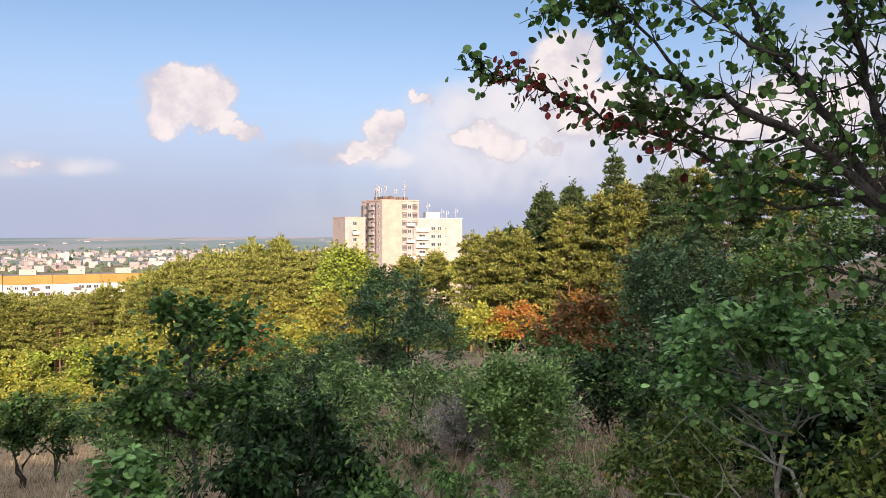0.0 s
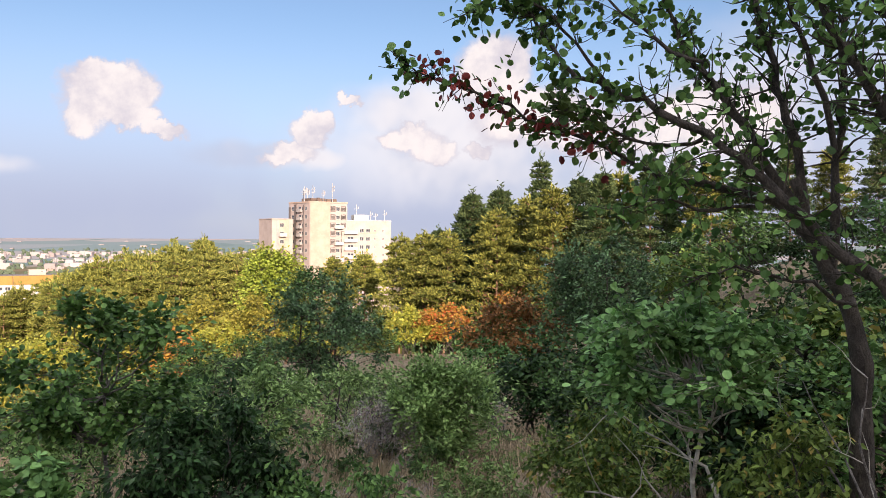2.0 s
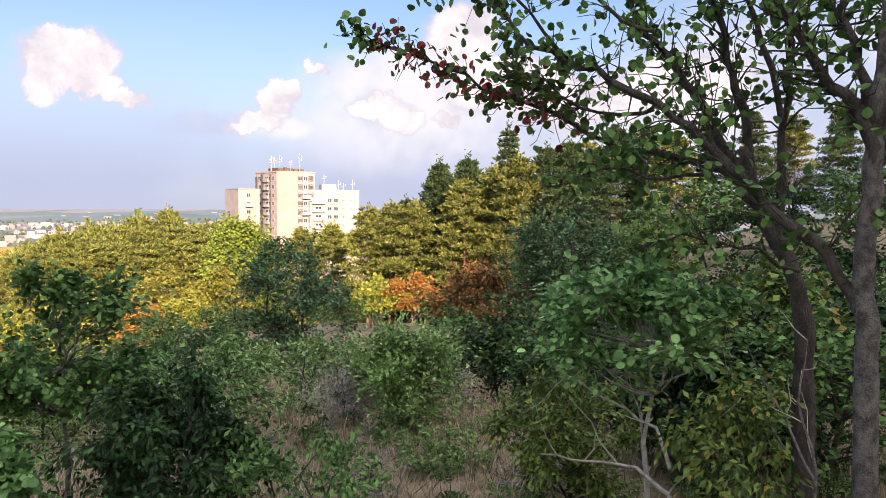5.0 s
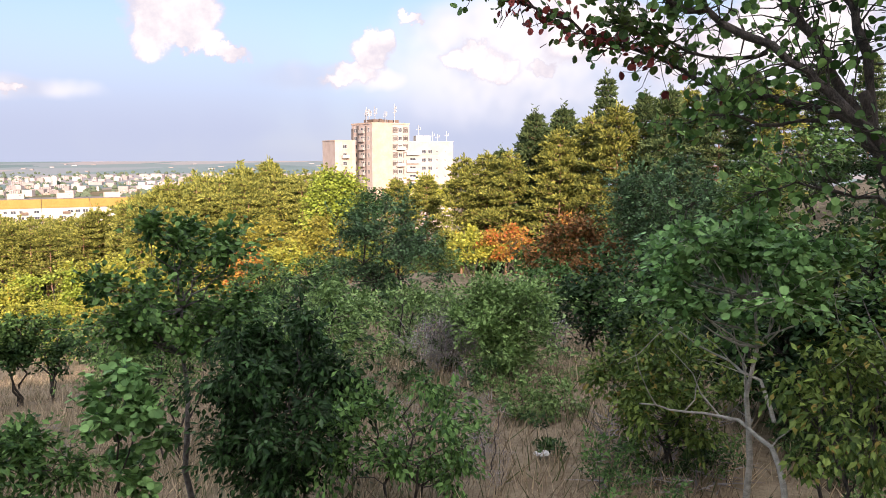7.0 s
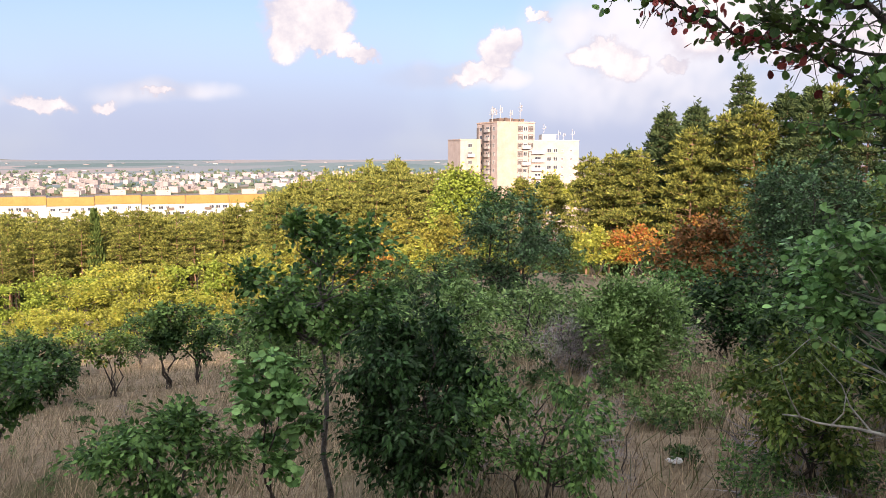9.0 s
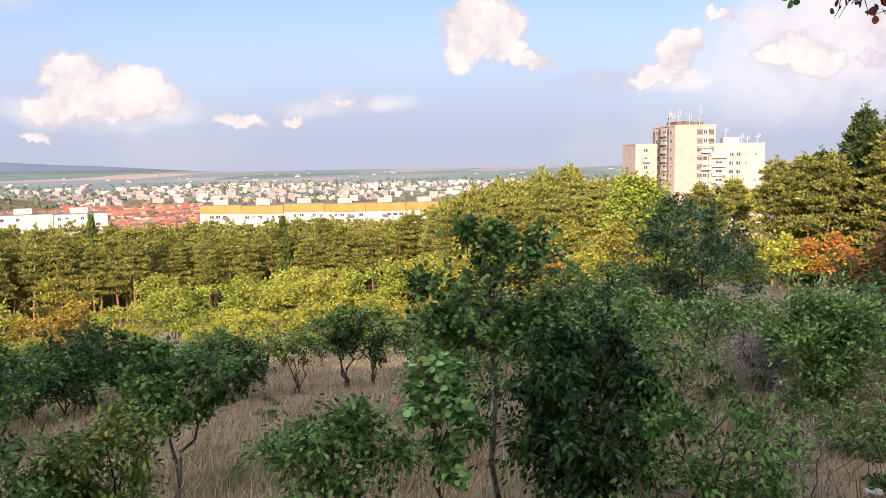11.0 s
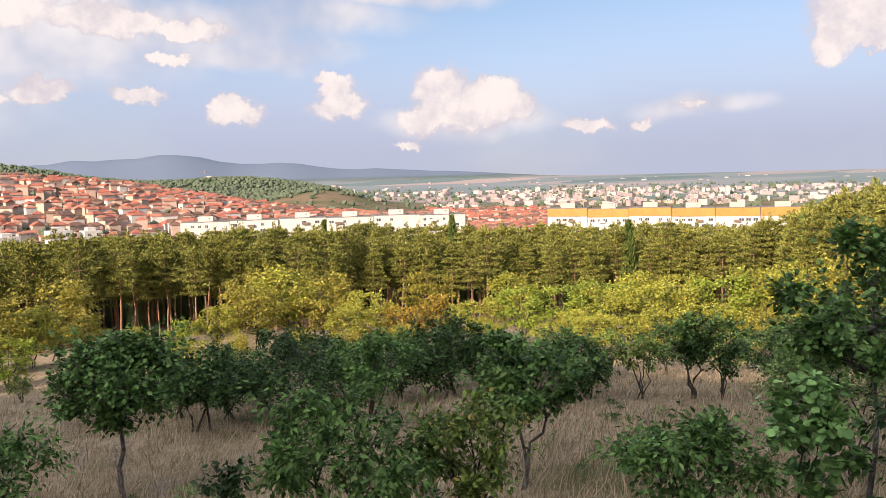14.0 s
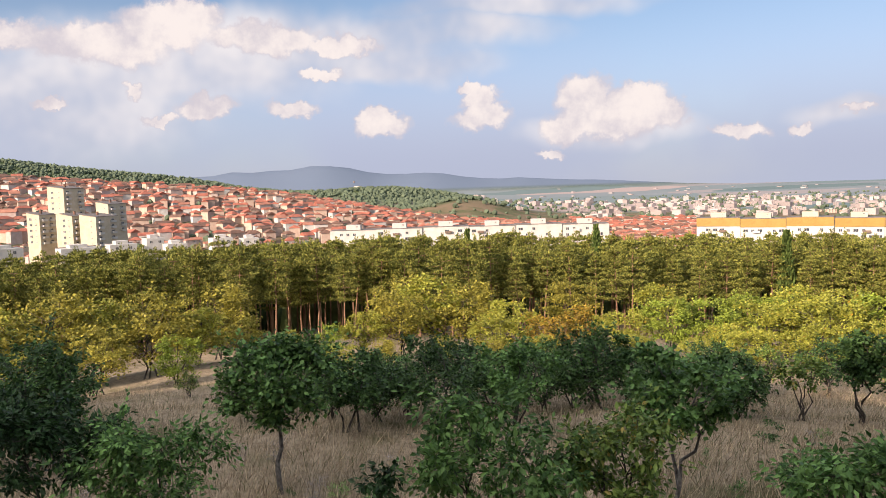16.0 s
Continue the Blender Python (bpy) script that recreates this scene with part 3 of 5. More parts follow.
class Nursery:
    """Sets out copies of some kinds of plant; the first of each kind is the kind itself."""

    def __init__(self, kinds, seed):
        self.kinds, self.used, self.rng = kinds, set(), np.random.default_rng(seed)

    def plant(self, az, r, scale=1.0, kind=None, el=None, sink=0.0):
        k = int(self.rng.integers(0, len(self.kinds))) if kind is None else kind
        ob = self.kinds[k]
        if el is not None:
            scale = reach_to(az, r, el, ob["tall"])
        m = stand(az, r, self.rng.uniform(0, 360), scale, sink)
        if k in self.used:
            return copy_thing(ob, m)
        self.used.add(k)
        ob.matrix_basis = m
        return ob


def deep_wood(kinds, places):
    """The pines deeper in the wood, as one mass of trunks and one of crowns."""
    for name, label in (("trunk", "reddish trunks of pines deeper in the wood"), ("crown", "olive crowns of pines deeper in the wood")):
        data = []
        for k in kinds:
            me = next(c.data for c in k.children if c.name.startswith(name))
            data.append((np.array([v.co[:] for v in me.vertices]), [tuple(p.vertices) for p in me.polygons], me.materials[0]))
        verts, faces, base = [], [], 0
        for i, (az, r, el) in enumerate(places):
            co, poly, mat = data[i % len(kinds)]
            m = np.array(stand(az, r, 57.0 * i, reach_to(az, r, el, kinds[i % len(kinds)]["tall"])))
            verts.append(co @ m[:3, :3].T + m[:3, 3])
            faces += [tuple(base + j for j in p) for p in poly]
            base += len(co)
        ob = new("deep_pine_" + name + "s", make_mesh("deep_pines", np.concatenate(verts).tolist(), faces, mat))
        tagged(ob, label, "trees", kind="stuff")


def pine_wood():
    n = Nursery([pine(11, 10.5, 1.7, 0.48), pine(12, 11.5, 1.9, 0.44), pine(13, 9.8, 1.6, 0.52), pine(14, 11.0, 2.1, 0.42), pine(15, 10.6, 1.8, 0.55), pine(16, 11.2, 1.5, 0.46)], 5)
    rng = np.random.default_rng(6)
    deep = []
    for r0, a0, a1, gap, single in ((75, 20, 90, 1.25, True), (79, 18, 90, 1.05, True), (84, 16, 90, 1.0, True), (90, 14, 90, 0.95, False), (96, 14, 90, 1.0, False)):
        az = a0
        while az < a1:
            r = r0 + rng.normal(0, 2.0)
            (n.plant if single else lambda *place, el: deep.append((*place, el)))(az + rng.normal(0, 0.3), r, el=float(np.interp(az, (19, 21, 24, 40, 55, 77), (-2.2, -3.2, -3.95, -3.9, -3.6, -3.65))) + rng.normal(-0.12, 0.17))
            az += gap * rng.uniform(0.7, 1.3)
    # a knoll of pines in front of the tower
    for i in range(125):
        az, r = rng.uniform(4.5, 21), rng.uniform(66, 80) if i < 60 else rng.uniform(78, 92)
        (n.plant if i < 60 else lambda *place, el: deep.append((*place, el)))(az, r, el=float(np.interp(az, (4.5, 8, 13, 18, 21), (-2.6, -1.2, -1.0, -2.0, -3.8))) + rng.normal(-0.3, 0.3))
    deep_wood(n.kinds, deep)
    # open-grown pines along the slope
    m = Nursery([pine(21, 11.0, 2.9, 0.14, "pine", 1.5, 0.35, 0.6, 0.8), pine(22, 12.0, 3.1, 0.08, "spruce", 1.5, 0.2, 0.8, 0.75), pine(23, 12.5, 2.5, 0.10, "spruce", 1.4, 0.1, 1.1, 0.8)], 7)
    for az, r, el, k in ((-2.0, 68, -0.4, 0), (-3.6, 66, 0.3, 0), (-5.2, 64, 0.4, 0), (-4.6, 74, 0.2, 1), (-6.6, 70, 1.2, 1), (-7.6, 66, 2.3, 1), (-8.9, 62, 2.0, 0), (-9.6, 72, 2.6, 1),
                         (-10.8, 64, 2.9, 0), (-12.2, 70, 5.2, 2), (-13.2, 60, 3.6, 0), (-14.4, 66, 3.4, 1), (-16.0, 58, 3.8, 1), (-17.6, 60, 4.6, 0), (-19.5, 55, 4.8, 1), (-21.5, 56, 5.0, 1),
                         (-23.5, 52, 5.2, 0), (-26.0, 54, 5.4, 1), (-28.5, 50, 5.8, 1), (-31.0, 52, 6.0, 0), (-33.5, 48, 6.2, 1), (-36.5, 50, 6.2, 1), (-39.5, 48, 6.2, 0),
                         (0.5, 80, -1.3, 0), (2.6, 84, -1.6, 0)):
        m.plant(az, r, kind=k, el=el)


pine_wood()


def scrub():
    """Shrubs that stand in drifts: sunlit ones before the pines, shaded ones on the slope."""
    def kind(label, leaf, h, w, seed, leaves, size, clear=0.12, stems=3):
        ob = bush("shrub", label, "shrub", 0, 0, h, w, leaf, clear=clear, stems=stems, trunk=0.05, clumps=54, leaves=int(leaves * 1.15), size=size, seed=seed, spread=0.27, twig=False, z0=0.0, group="scrub on the slope")
        ob["tall"] = h
        return ob

    sunny = Nursery([kind("bushy shrub with yellow green autumn leaves", "yellow", 4.6, 5.0, 201, 4200, 0.16), kind("bushy lime green shrub in evening sun", "lime", 4.6, 5.2, 202, 4200, 0.16),
                     kind("golden yellow autumn shrub in evening sun", "yellow", 4.0, 5.4, 203, 4000, 0.16), kind("golden orange autumn shrub in evening sun", "gold", 3.2, 3.6, 204, 2400, 0.15),
                     kind("olive green shrub before the pines", "olive", 4.8, 4.6, 205, 4000, 0.16)], 31)
    # direction, distance, angle of the top, kind
    for az, r, el, k in ((22.5, 50, -6.6, 2), (25.5, 48, -7.0, 1), (28.5, 50, -7.2, 0), (31.6, 56, -6.9, 0), (34, 50, -7.6, 1), (36.5, 48, -7.9, 1), (39.5, 47, -8.0, 1), (29.5, 44, -8.6, 2),
                         (33, 44, -9.0, 2), (36, 42, -9.8, 0), (43, 46, -9.6, 2), (45.6, 48, -8.6, 3), (48.2, 46, -9.0, 3), (50.5, 50, -8.0, 0), (53.5, 56, -6.5, 4), (56, 58, -6.0, 0), (51.5, 44, -9.8, 2),
                         (47, 42, -10.6, 3), (58.5, 54, -7.6, 4), (61, 52, -8.6, 0), (63.6, 50, -9.4, 1), (66.5, 50, -9.6, 0), (69.5, 52, -9.0, 4), (72.5, 50, -7.6, 0), (75.5, 48, -7.0, 4),
                         (78.5, 50, -6.6, 0), (81.5, 48, -6.6, 4), (84.5, 50, -6.4, 0), (74, 42, -9.4, 1), (79, 40, -9.0, 4), (68, 44, -11.0, 2), (64, 43, -11.4, 2), (55.5, 44, -10.6, 0), (26.5, 42, -9.8, 2),
                         (23, 42, -9.6, 4), (20, 48, -7.4, 2), (17, 48, -6.4, 4), (41.5, 42, -10.8, 1), (60, 44, -11.2, 0), (87, 46, -6.8, 4), (83, 40, -9.5, 0), (58, 66, -6.6, 4), (71, 62, -6.6, 4),
                         (40, 64, -7.0, 0), (46, 64, -7.2, 4), (12, 54, -4.8, 4), (14.5, 52, -5.6, 0), (7, 54, -4.6, 4), (4.5, 50, -5.4, 1),
                         (30, 39, -10.2, 2), (34, 39, -10.6, 2), (38, 39, -10.8, 0), (42, 39, -11.0, 2), (45, 38, -11.2, 3), (48.5, 38, -11.2, 2), (52, 38, -11.3, 4), (56, 38, -11.2, 0),
                         (60, 39, -11.0, 4), (63, 38, -11.4, 2), (67, 39, -11.0, 4)):
        sunny.plant(az, r, kind=k, el=el)
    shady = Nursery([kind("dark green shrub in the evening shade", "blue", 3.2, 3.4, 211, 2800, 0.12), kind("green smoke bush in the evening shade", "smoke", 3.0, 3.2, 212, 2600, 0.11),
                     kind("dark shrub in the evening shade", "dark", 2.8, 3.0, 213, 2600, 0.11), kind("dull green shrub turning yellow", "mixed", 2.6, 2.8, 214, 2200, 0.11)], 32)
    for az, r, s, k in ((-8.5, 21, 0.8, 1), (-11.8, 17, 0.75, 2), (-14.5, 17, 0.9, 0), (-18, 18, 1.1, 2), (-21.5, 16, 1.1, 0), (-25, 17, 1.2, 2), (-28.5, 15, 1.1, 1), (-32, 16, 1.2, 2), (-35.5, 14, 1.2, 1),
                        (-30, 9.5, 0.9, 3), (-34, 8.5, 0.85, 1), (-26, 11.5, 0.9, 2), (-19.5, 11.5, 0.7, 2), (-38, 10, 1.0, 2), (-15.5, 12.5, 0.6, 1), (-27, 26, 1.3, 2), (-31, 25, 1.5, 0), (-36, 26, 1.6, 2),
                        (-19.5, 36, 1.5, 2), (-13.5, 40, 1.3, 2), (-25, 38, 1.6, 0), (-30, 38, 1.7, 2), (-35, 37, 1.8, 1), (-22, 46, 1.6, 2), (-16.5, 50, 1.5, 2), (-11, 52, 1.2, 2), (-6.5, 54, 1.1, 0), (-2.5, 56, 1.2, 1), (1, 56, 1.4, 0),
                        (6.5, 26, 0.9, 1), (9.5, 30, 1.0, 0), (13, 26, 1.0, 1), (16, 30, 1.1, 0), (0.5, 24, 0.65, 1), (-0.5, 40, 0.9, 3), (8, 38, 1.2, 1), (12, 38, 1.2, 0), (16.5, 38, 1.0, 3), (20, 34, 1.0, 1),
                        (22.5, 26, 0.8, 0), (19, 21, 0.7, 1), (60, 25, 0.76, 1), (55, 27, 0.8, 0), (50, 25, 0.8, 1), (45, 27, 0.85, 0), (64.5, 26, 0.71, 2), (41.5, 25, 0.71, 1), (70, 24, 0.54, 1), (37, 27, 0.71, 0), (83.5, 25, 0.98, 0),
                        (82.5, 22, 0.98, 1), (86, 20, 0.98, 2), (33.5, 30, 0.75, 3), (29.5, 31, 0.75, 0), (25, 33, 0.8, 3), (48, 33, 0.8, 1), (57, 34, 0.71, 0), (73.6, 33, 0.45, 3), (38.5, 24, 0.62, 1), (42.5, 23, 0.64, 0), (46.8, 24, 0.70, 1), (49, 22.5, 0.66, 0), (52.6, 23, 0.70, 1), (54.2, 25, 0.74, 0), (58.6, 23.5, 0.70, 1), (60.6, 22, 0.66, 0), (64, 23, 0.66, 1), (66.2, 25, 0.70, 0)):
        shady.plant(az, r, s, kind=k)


def cypress(az, r, el, w):
    rng = np.random.default_rng(int(az * 10))
    p = aim(az) * r
    g = ground_at(p.x, p.y)
    h = r * math.tan(radians(el)) - g
    root = tagged(new("cypress"), "narrow columnar cypress standing among pines", "tree")
    root.location = (p.x, p.y, g)
    wood = Wood()
    wood.limb(bend((0, 0, -0.2), (0, 0, h * 0.9), rng, 0, 0.01, 4), 0.12, 0.02, 6)
    t = rng.random(1800) ** 0.8
    a = rng.uniform(0, 2 * math.pi, 1800)
    rad = w / 2 * np.minimum(1, (1 - t) * 2.2 + 0.03) * (0.75 + 0.4 * rng.random(1800))
    at = np.stack([np.cos(a) * rad, np.sin(a) * rad, t * h * 0.94 + 0.2], 1)
    d = np.stack([np.cos(a) * 0.35, np.sin(a) * 0.35, np.ones(1800)], 1) + rng.normal(0, 0.15, (1800, 3))
    part("trunk", wood.mesh("cypress_wood", BARK["grey"]), root)
    part("crown", leaves_mesh("cypress_sprays", at, d, rng.uniform(0.35, 0.7, 1800), "needle", LEAF["cypress"], rng), root)


scrub()
cypress(31.8, 76, -3.6, 1.1)
cypress(44.2, 84, -3.0, 1.0)
cypress(53.3, 82, -3.1, 0.9)
cypress(20.6, 72, -3.4, 1.0)


def grass():
    """Dry grass over the meadow, in tufts of fine blades."""
    rng = np.random.default_rng(77)
    tufts = 17000
    az = rng.uniform(-38, 92, tufts)
    r = np.maximum(np.sqrt(rng.uniform(3.2 ** 2, 46 ** 2, tufts)) * rng.uniform(0.35, 1.0, tufts), 3.0)
    a = np.radians(az)
    c = np.stack([-np.sin(a) * r, np.cos(a) * r], 1)
    per = 11
    xy = np.repeat(c, per, 0) + rng.normal(0, 0.17, (tufts * per, 2)) * np.repeat(0.8 + r / 20, per)[:, None]
    at = np.column_stack([xy, ground_height(xy[:, 0], xy[:, 1]) - 0.02])
    d = np.column_stack([rng.normal(0.1, 0.42, (len(at), 2)), np.ones(len(at))])
    size = rng.uniform(0.14, 0.42, len(at)) * np.repeat(rng.uniform(0.6, 1.25, tufts), per)
    ob = new("dry_grass", leaves_mesh("dry_grass", at, d, size, "blade", LEAF["straw"], rng))
    tagged(ob, "dry straw-coloured grass on the slope", "grass", kind="stuff")


def weeds():
    """Low weeds and seedlings in the grass."""
    def kind(label, leaf, h, w, seed, leaves, size, shape="oval"):
        return bush("weed", label, "plant", 0, 0, h, w, leaf, clear=0.0, stems=2, trunk=0.006, clumps=9, leaves=leaves, size=size, shape=shape, seed=seed, spread=0.4, z0=0.0, twig=False, droop=0.0, group="weeds in the grass")

    n = Nursery([kind("low grey-green weed in dry grass", "willow", 0.55, 0.7, 301, 420, 0.05), kind("leafy green seedling in dry grass", "smoke", 0.7, 0.6, 302, 260, 0.06),
                 kind("dry brown weed stalks in the grass", "dry", 0.65, 0.5, 303, 260, 0.12, "blade"), kind("small dark green weed in dry grass", "blue", 0.5, 0.7, 304, 380, 0.05)], 78)
    rng = np.random.default_rng(79)
    for _ in range(46):
        n.plant(rng.uniform(-16, 8), rng.uniform(6.2, 15), rng.uniform(0.6, 1.25))
    for _ in range(44):
        n.plant(rng.uniform(8, 90), rng.uniform(8, 21), rng.uniform(0.5, 1.2))
    for _ in range(34):
        n.plant(rng.uniform(-37, -12), rng.uniform(4.6, 10), rng.uniform(0.7, 1.4), kind=int(rng.choice((0, 1, 3))))


grass()
weeds()


# ---- the big tree at the edge of the slope ----
def edge_tree():
    """An old smoke bush tree: two trunks, crooked limbs arching over the view, round leaves on thin twigs."""
    rng = np.random.default_rng(91)
    foot = aim(-34.2) * 5.2
    root = tagged(new("smoke_tree"), "old smoke bush tree with arching limbs and sparse round leaves", "tree")
    root.location = (foot.x, foot.y, ground_at(foot.x, foot.y))
    base = np.array(root.location)

    def spots(r, r_end, steps):
        n = len(steps)
        return [np.array((0.12, 0.06, 0)) + np.array(aim(a, e) * (r + (r_end - r) * i / (n - 1)) / math.cos(radians(e))) - base for i, (a, e) in enumerate(steps)]

    def smooth(p, n):
        out = []
        for i in range(len(p) - 1):
            a, b, c, d = p[max(i - 1, 0)], p[i], p[i + 1], p[min(i + 2, len(p) - 1)]
            for k in range(n):
                t = k / n
                out.append(0.5 * (2 * b + (c - a) * t + (2 * a - 5 * b + 4 * c - d) * t * t + (3 * b - a - 3 * c + d) * t ** 3) + rng.normal(0, 0.013, 3))
        return out + [p[-1]]

    limbs = [
        ("trunk", 0.080, 0.050, 0, smooth(spots(5.6, 5.6, ((-32.6, -31), (-32.3, -13.3), (-32.1, -8.4), (-31.3, -4.8), (-29.8, -1.8), (-28.8, 0.5), (-28.0, 3.5))), 3)),
        ("trunk", 0.085, 0.036, 0, smooth(spots(5.0, 5.0, ((-36.2, -33), (-36.0, -14.9), (-35.8, -8.2), (-35.6, -1.0), (-36.1, 3.0), (-36.0, 6.0), (-36.4, 10.0), (-36.2, 16.0))), 3)),
        ("limb", 0.055, 0.010, 1, smooth(spots(5.0, 5.3, ((-35.6, -7.5), (-33.3, -3.7), (-30.1, -0.7), (-26.2, 3.5), (-23.7, 5.5), (-19.3, 8.5), (-16.1, 9.7), (-12.9, 11.5), (-11.0, 14.1), (-10.0, 15.7))), 3)),
        ("limb", 0.036, 0.005, 2, smooth(spots(5.6, 5.5, ((-29.2, 0.1), (-25.2, 2.6), (-21.2, 3.4), (-17.8, 4.8), (-14.3, 6.5), (-11.3, 7.5), (-7.8, 9.2), (-4.4, 10.4), (-1.7, 11.6))), 3)),
        ("limb", 0.050, 0.012, 1, smooth(spots(5.6, 5.7, ((-28.8, 0.5), (-26.2, 4.9), (-24.2, 8.0), (-22.6, 10.4), (-21.1, 12.0), (-19.9, 15.0), (-18.0, 19.0))), 3)),
        ("limb", 0.048, 0.014, 1, smooth(spots(5.6, 5.9, ((-28.8, 0.5), (-27.9, 6.1), (-26.9, 9.7), (-26.1, 12.7), (-25.4, 15.4), (-24.4, 20.0))), 3)),
        ("limb", 0.045, 0.016, 1, smooth(spots(5.6, 5.9, ((-30.4, -2.5), (-30.6, 4.6), (-30.9, 9.7), (-30.9, 14.9), (-30.9, 21.0))), 3)),
        ("limb", 0.030, 0.010, 1, smooth(spots(5.6, 5.4, ((-30.5, 5.3), (-29.3, 10.3), (-27.8, 13.8), (-27.0, 16.0), (-26.0, 20.0))), 3)),
        ("limb", 0.058, 0.014, 1, smooth(spots(5.0, 4.9, ((-36.0, 1.0), (-35.5, 4.6), (-33.4, 7.4), (-31.5, 10.4), (-29.7, 13.6), (-28.3, 15.8), (-26.2, 20.0))), 3)),
        ("limb", 0.045, 0.014, 1, smooth(spots(5.0, 5.2, ((-36.1, 4.4), (-35.1, 8.7), (-33.8, 11.8), (-33.1, 14.7), (-32.4, 20.0))), 3)),
        ("limb", 0.045, 0.014, 1, smooth(spots(5.0, 5.0, ((-36.1, 4.4), (-37.6, 9.1), (-38.7, 13.3), (-39.2, 20.0))), 3)),
        ("limb", 0.022, 0.005, 1, smooth(spots(5.5, 5.2, ((-26.5, 2.0), (-23.0, 1.6), (-19.5, 2.2), (-16.5, 1.6))), 3)),
        ("limb", 0.020, 0.005, 1, smooth(spots(5.4, 5.0, ((-31.5, -4.4), (-28.0, -3.0), (-24.5, -2.6), (-22.0, -3.2))), 3)),
        ("limb", 0.020, 0.005, 2, smooth(spots(5.4, 5.1, ((-22.5, 6.2), (-18.5, 6.2), (-15.0, 7.6), (-12.5, 8.6))), 3)),
        ("limb", 0.018, 0.005, 1, smooth(spots(5.4, 5.1, ((-16.5, 9.6), (-13.5, 13.0), (-11.0, 15.5), (-8.5, 16.4), (-6.0, 15.2))), 3)),
        ("limb", 0.020, 0.006, 1, smooth(spots(5.4, 5.6, ((-22.0, 11.5), (-19.0, 13.0), (-15.5, 16.0), (-12.5, 18.5))), 3)),
    ]
    green, red = ([], []), ([], [])
    for name, r0, r1, leafy, path in limbs:
        wood = Wood()
        wood.limb(path, r0 * (0.72 if leafy else 0.9), r1 * 0.8, 12)
        n = len(path)
        if leafy:
            for i in range(3, n):
                for _ in range(5 if leafy == 1 else 6):
                    o = path[i]
                    u = path[i] - path[i - 1]
                    u = u / np.linalg.norm(u)
                    d = u * 0.7 + rng.normal(0, 0.75, 3)
                    d[2] += 0.05
                    L = rng.uniform(0.16, 0.50) * (1.0 if i < n * 0.55 else 0.5)
                    tip = o + d / np.linalg.norm(d) * L
                    way = bend(o, tip, rng, rng.uniform(-0.1, 0.1), 0.12, 4)
                    wood.limb(way, max(0.0035, r1 * 0.6), 0.0018, 4)
                    store = red if leafy == 2 and 0.38 < i / n < 0.92 and rng.random() < 0.7 else green
                    for _ in range(int(rng.integers(3, 7))):
                        f = rng.uniform(0.25, 1.05)
                        q = o + (tip - o) * f + rng.normal(0, 0.035, 3)
                        w = rng.normal(0, 0.7, 3)
                        w[2] -= 0.55
                        store[0].append(q)
                        store[1].append(w)
        part(name, wood.mesh("smoke_tree_wood", BARK["grey" if r0 == 0.085 else "dark"]), root)
    # the leaves at the hanging tips are separate, the crowd behind them is one mesh
    sample = []
    for k in range(4):
        o = leaves_mesh("leaf", np.zeros((1, 3)), np.array([(0.0, 1.0, 0.0)]), 1.0, "round", LEAF["smoke" if k < 3 else "red"], rng, 0.4)
        sample.append(o)
    for store, leaf, label in ((green, "smoke", "dark green round leaves"), (red, "red", "reddened round leaves")):
        at, way = np.array(store[0]), np.array(store[1])
        near = np.argsort(np.linalg.norm(at + base, axis=1))[:140]
        rest = np.setdiff1d(np.arange(len(at)), near)
        for i in near:
            ob = part("leaf", sample[int(rng.integers(0, 3)) if leaf == "smoke" else 3], root)
            ob.matrix_basis = Matrix.Translation(at[i]) @ Vector(way[i]).to_track_quat("Y", "Z").to_matrix().to_4x4() @ Matrix.Scale(rng.uniform(0.045, 0.072), 4)
        ob = part("foliage", leaves_mesh("smoke_tree_leaves", at[rest], way[rest], rng.uniform(0.042, 0.072, len(rest)), "round", LEAF[leaf], rng, 1.3), root, label)
        tagged(ob, kind="stuff")


edge_tree()


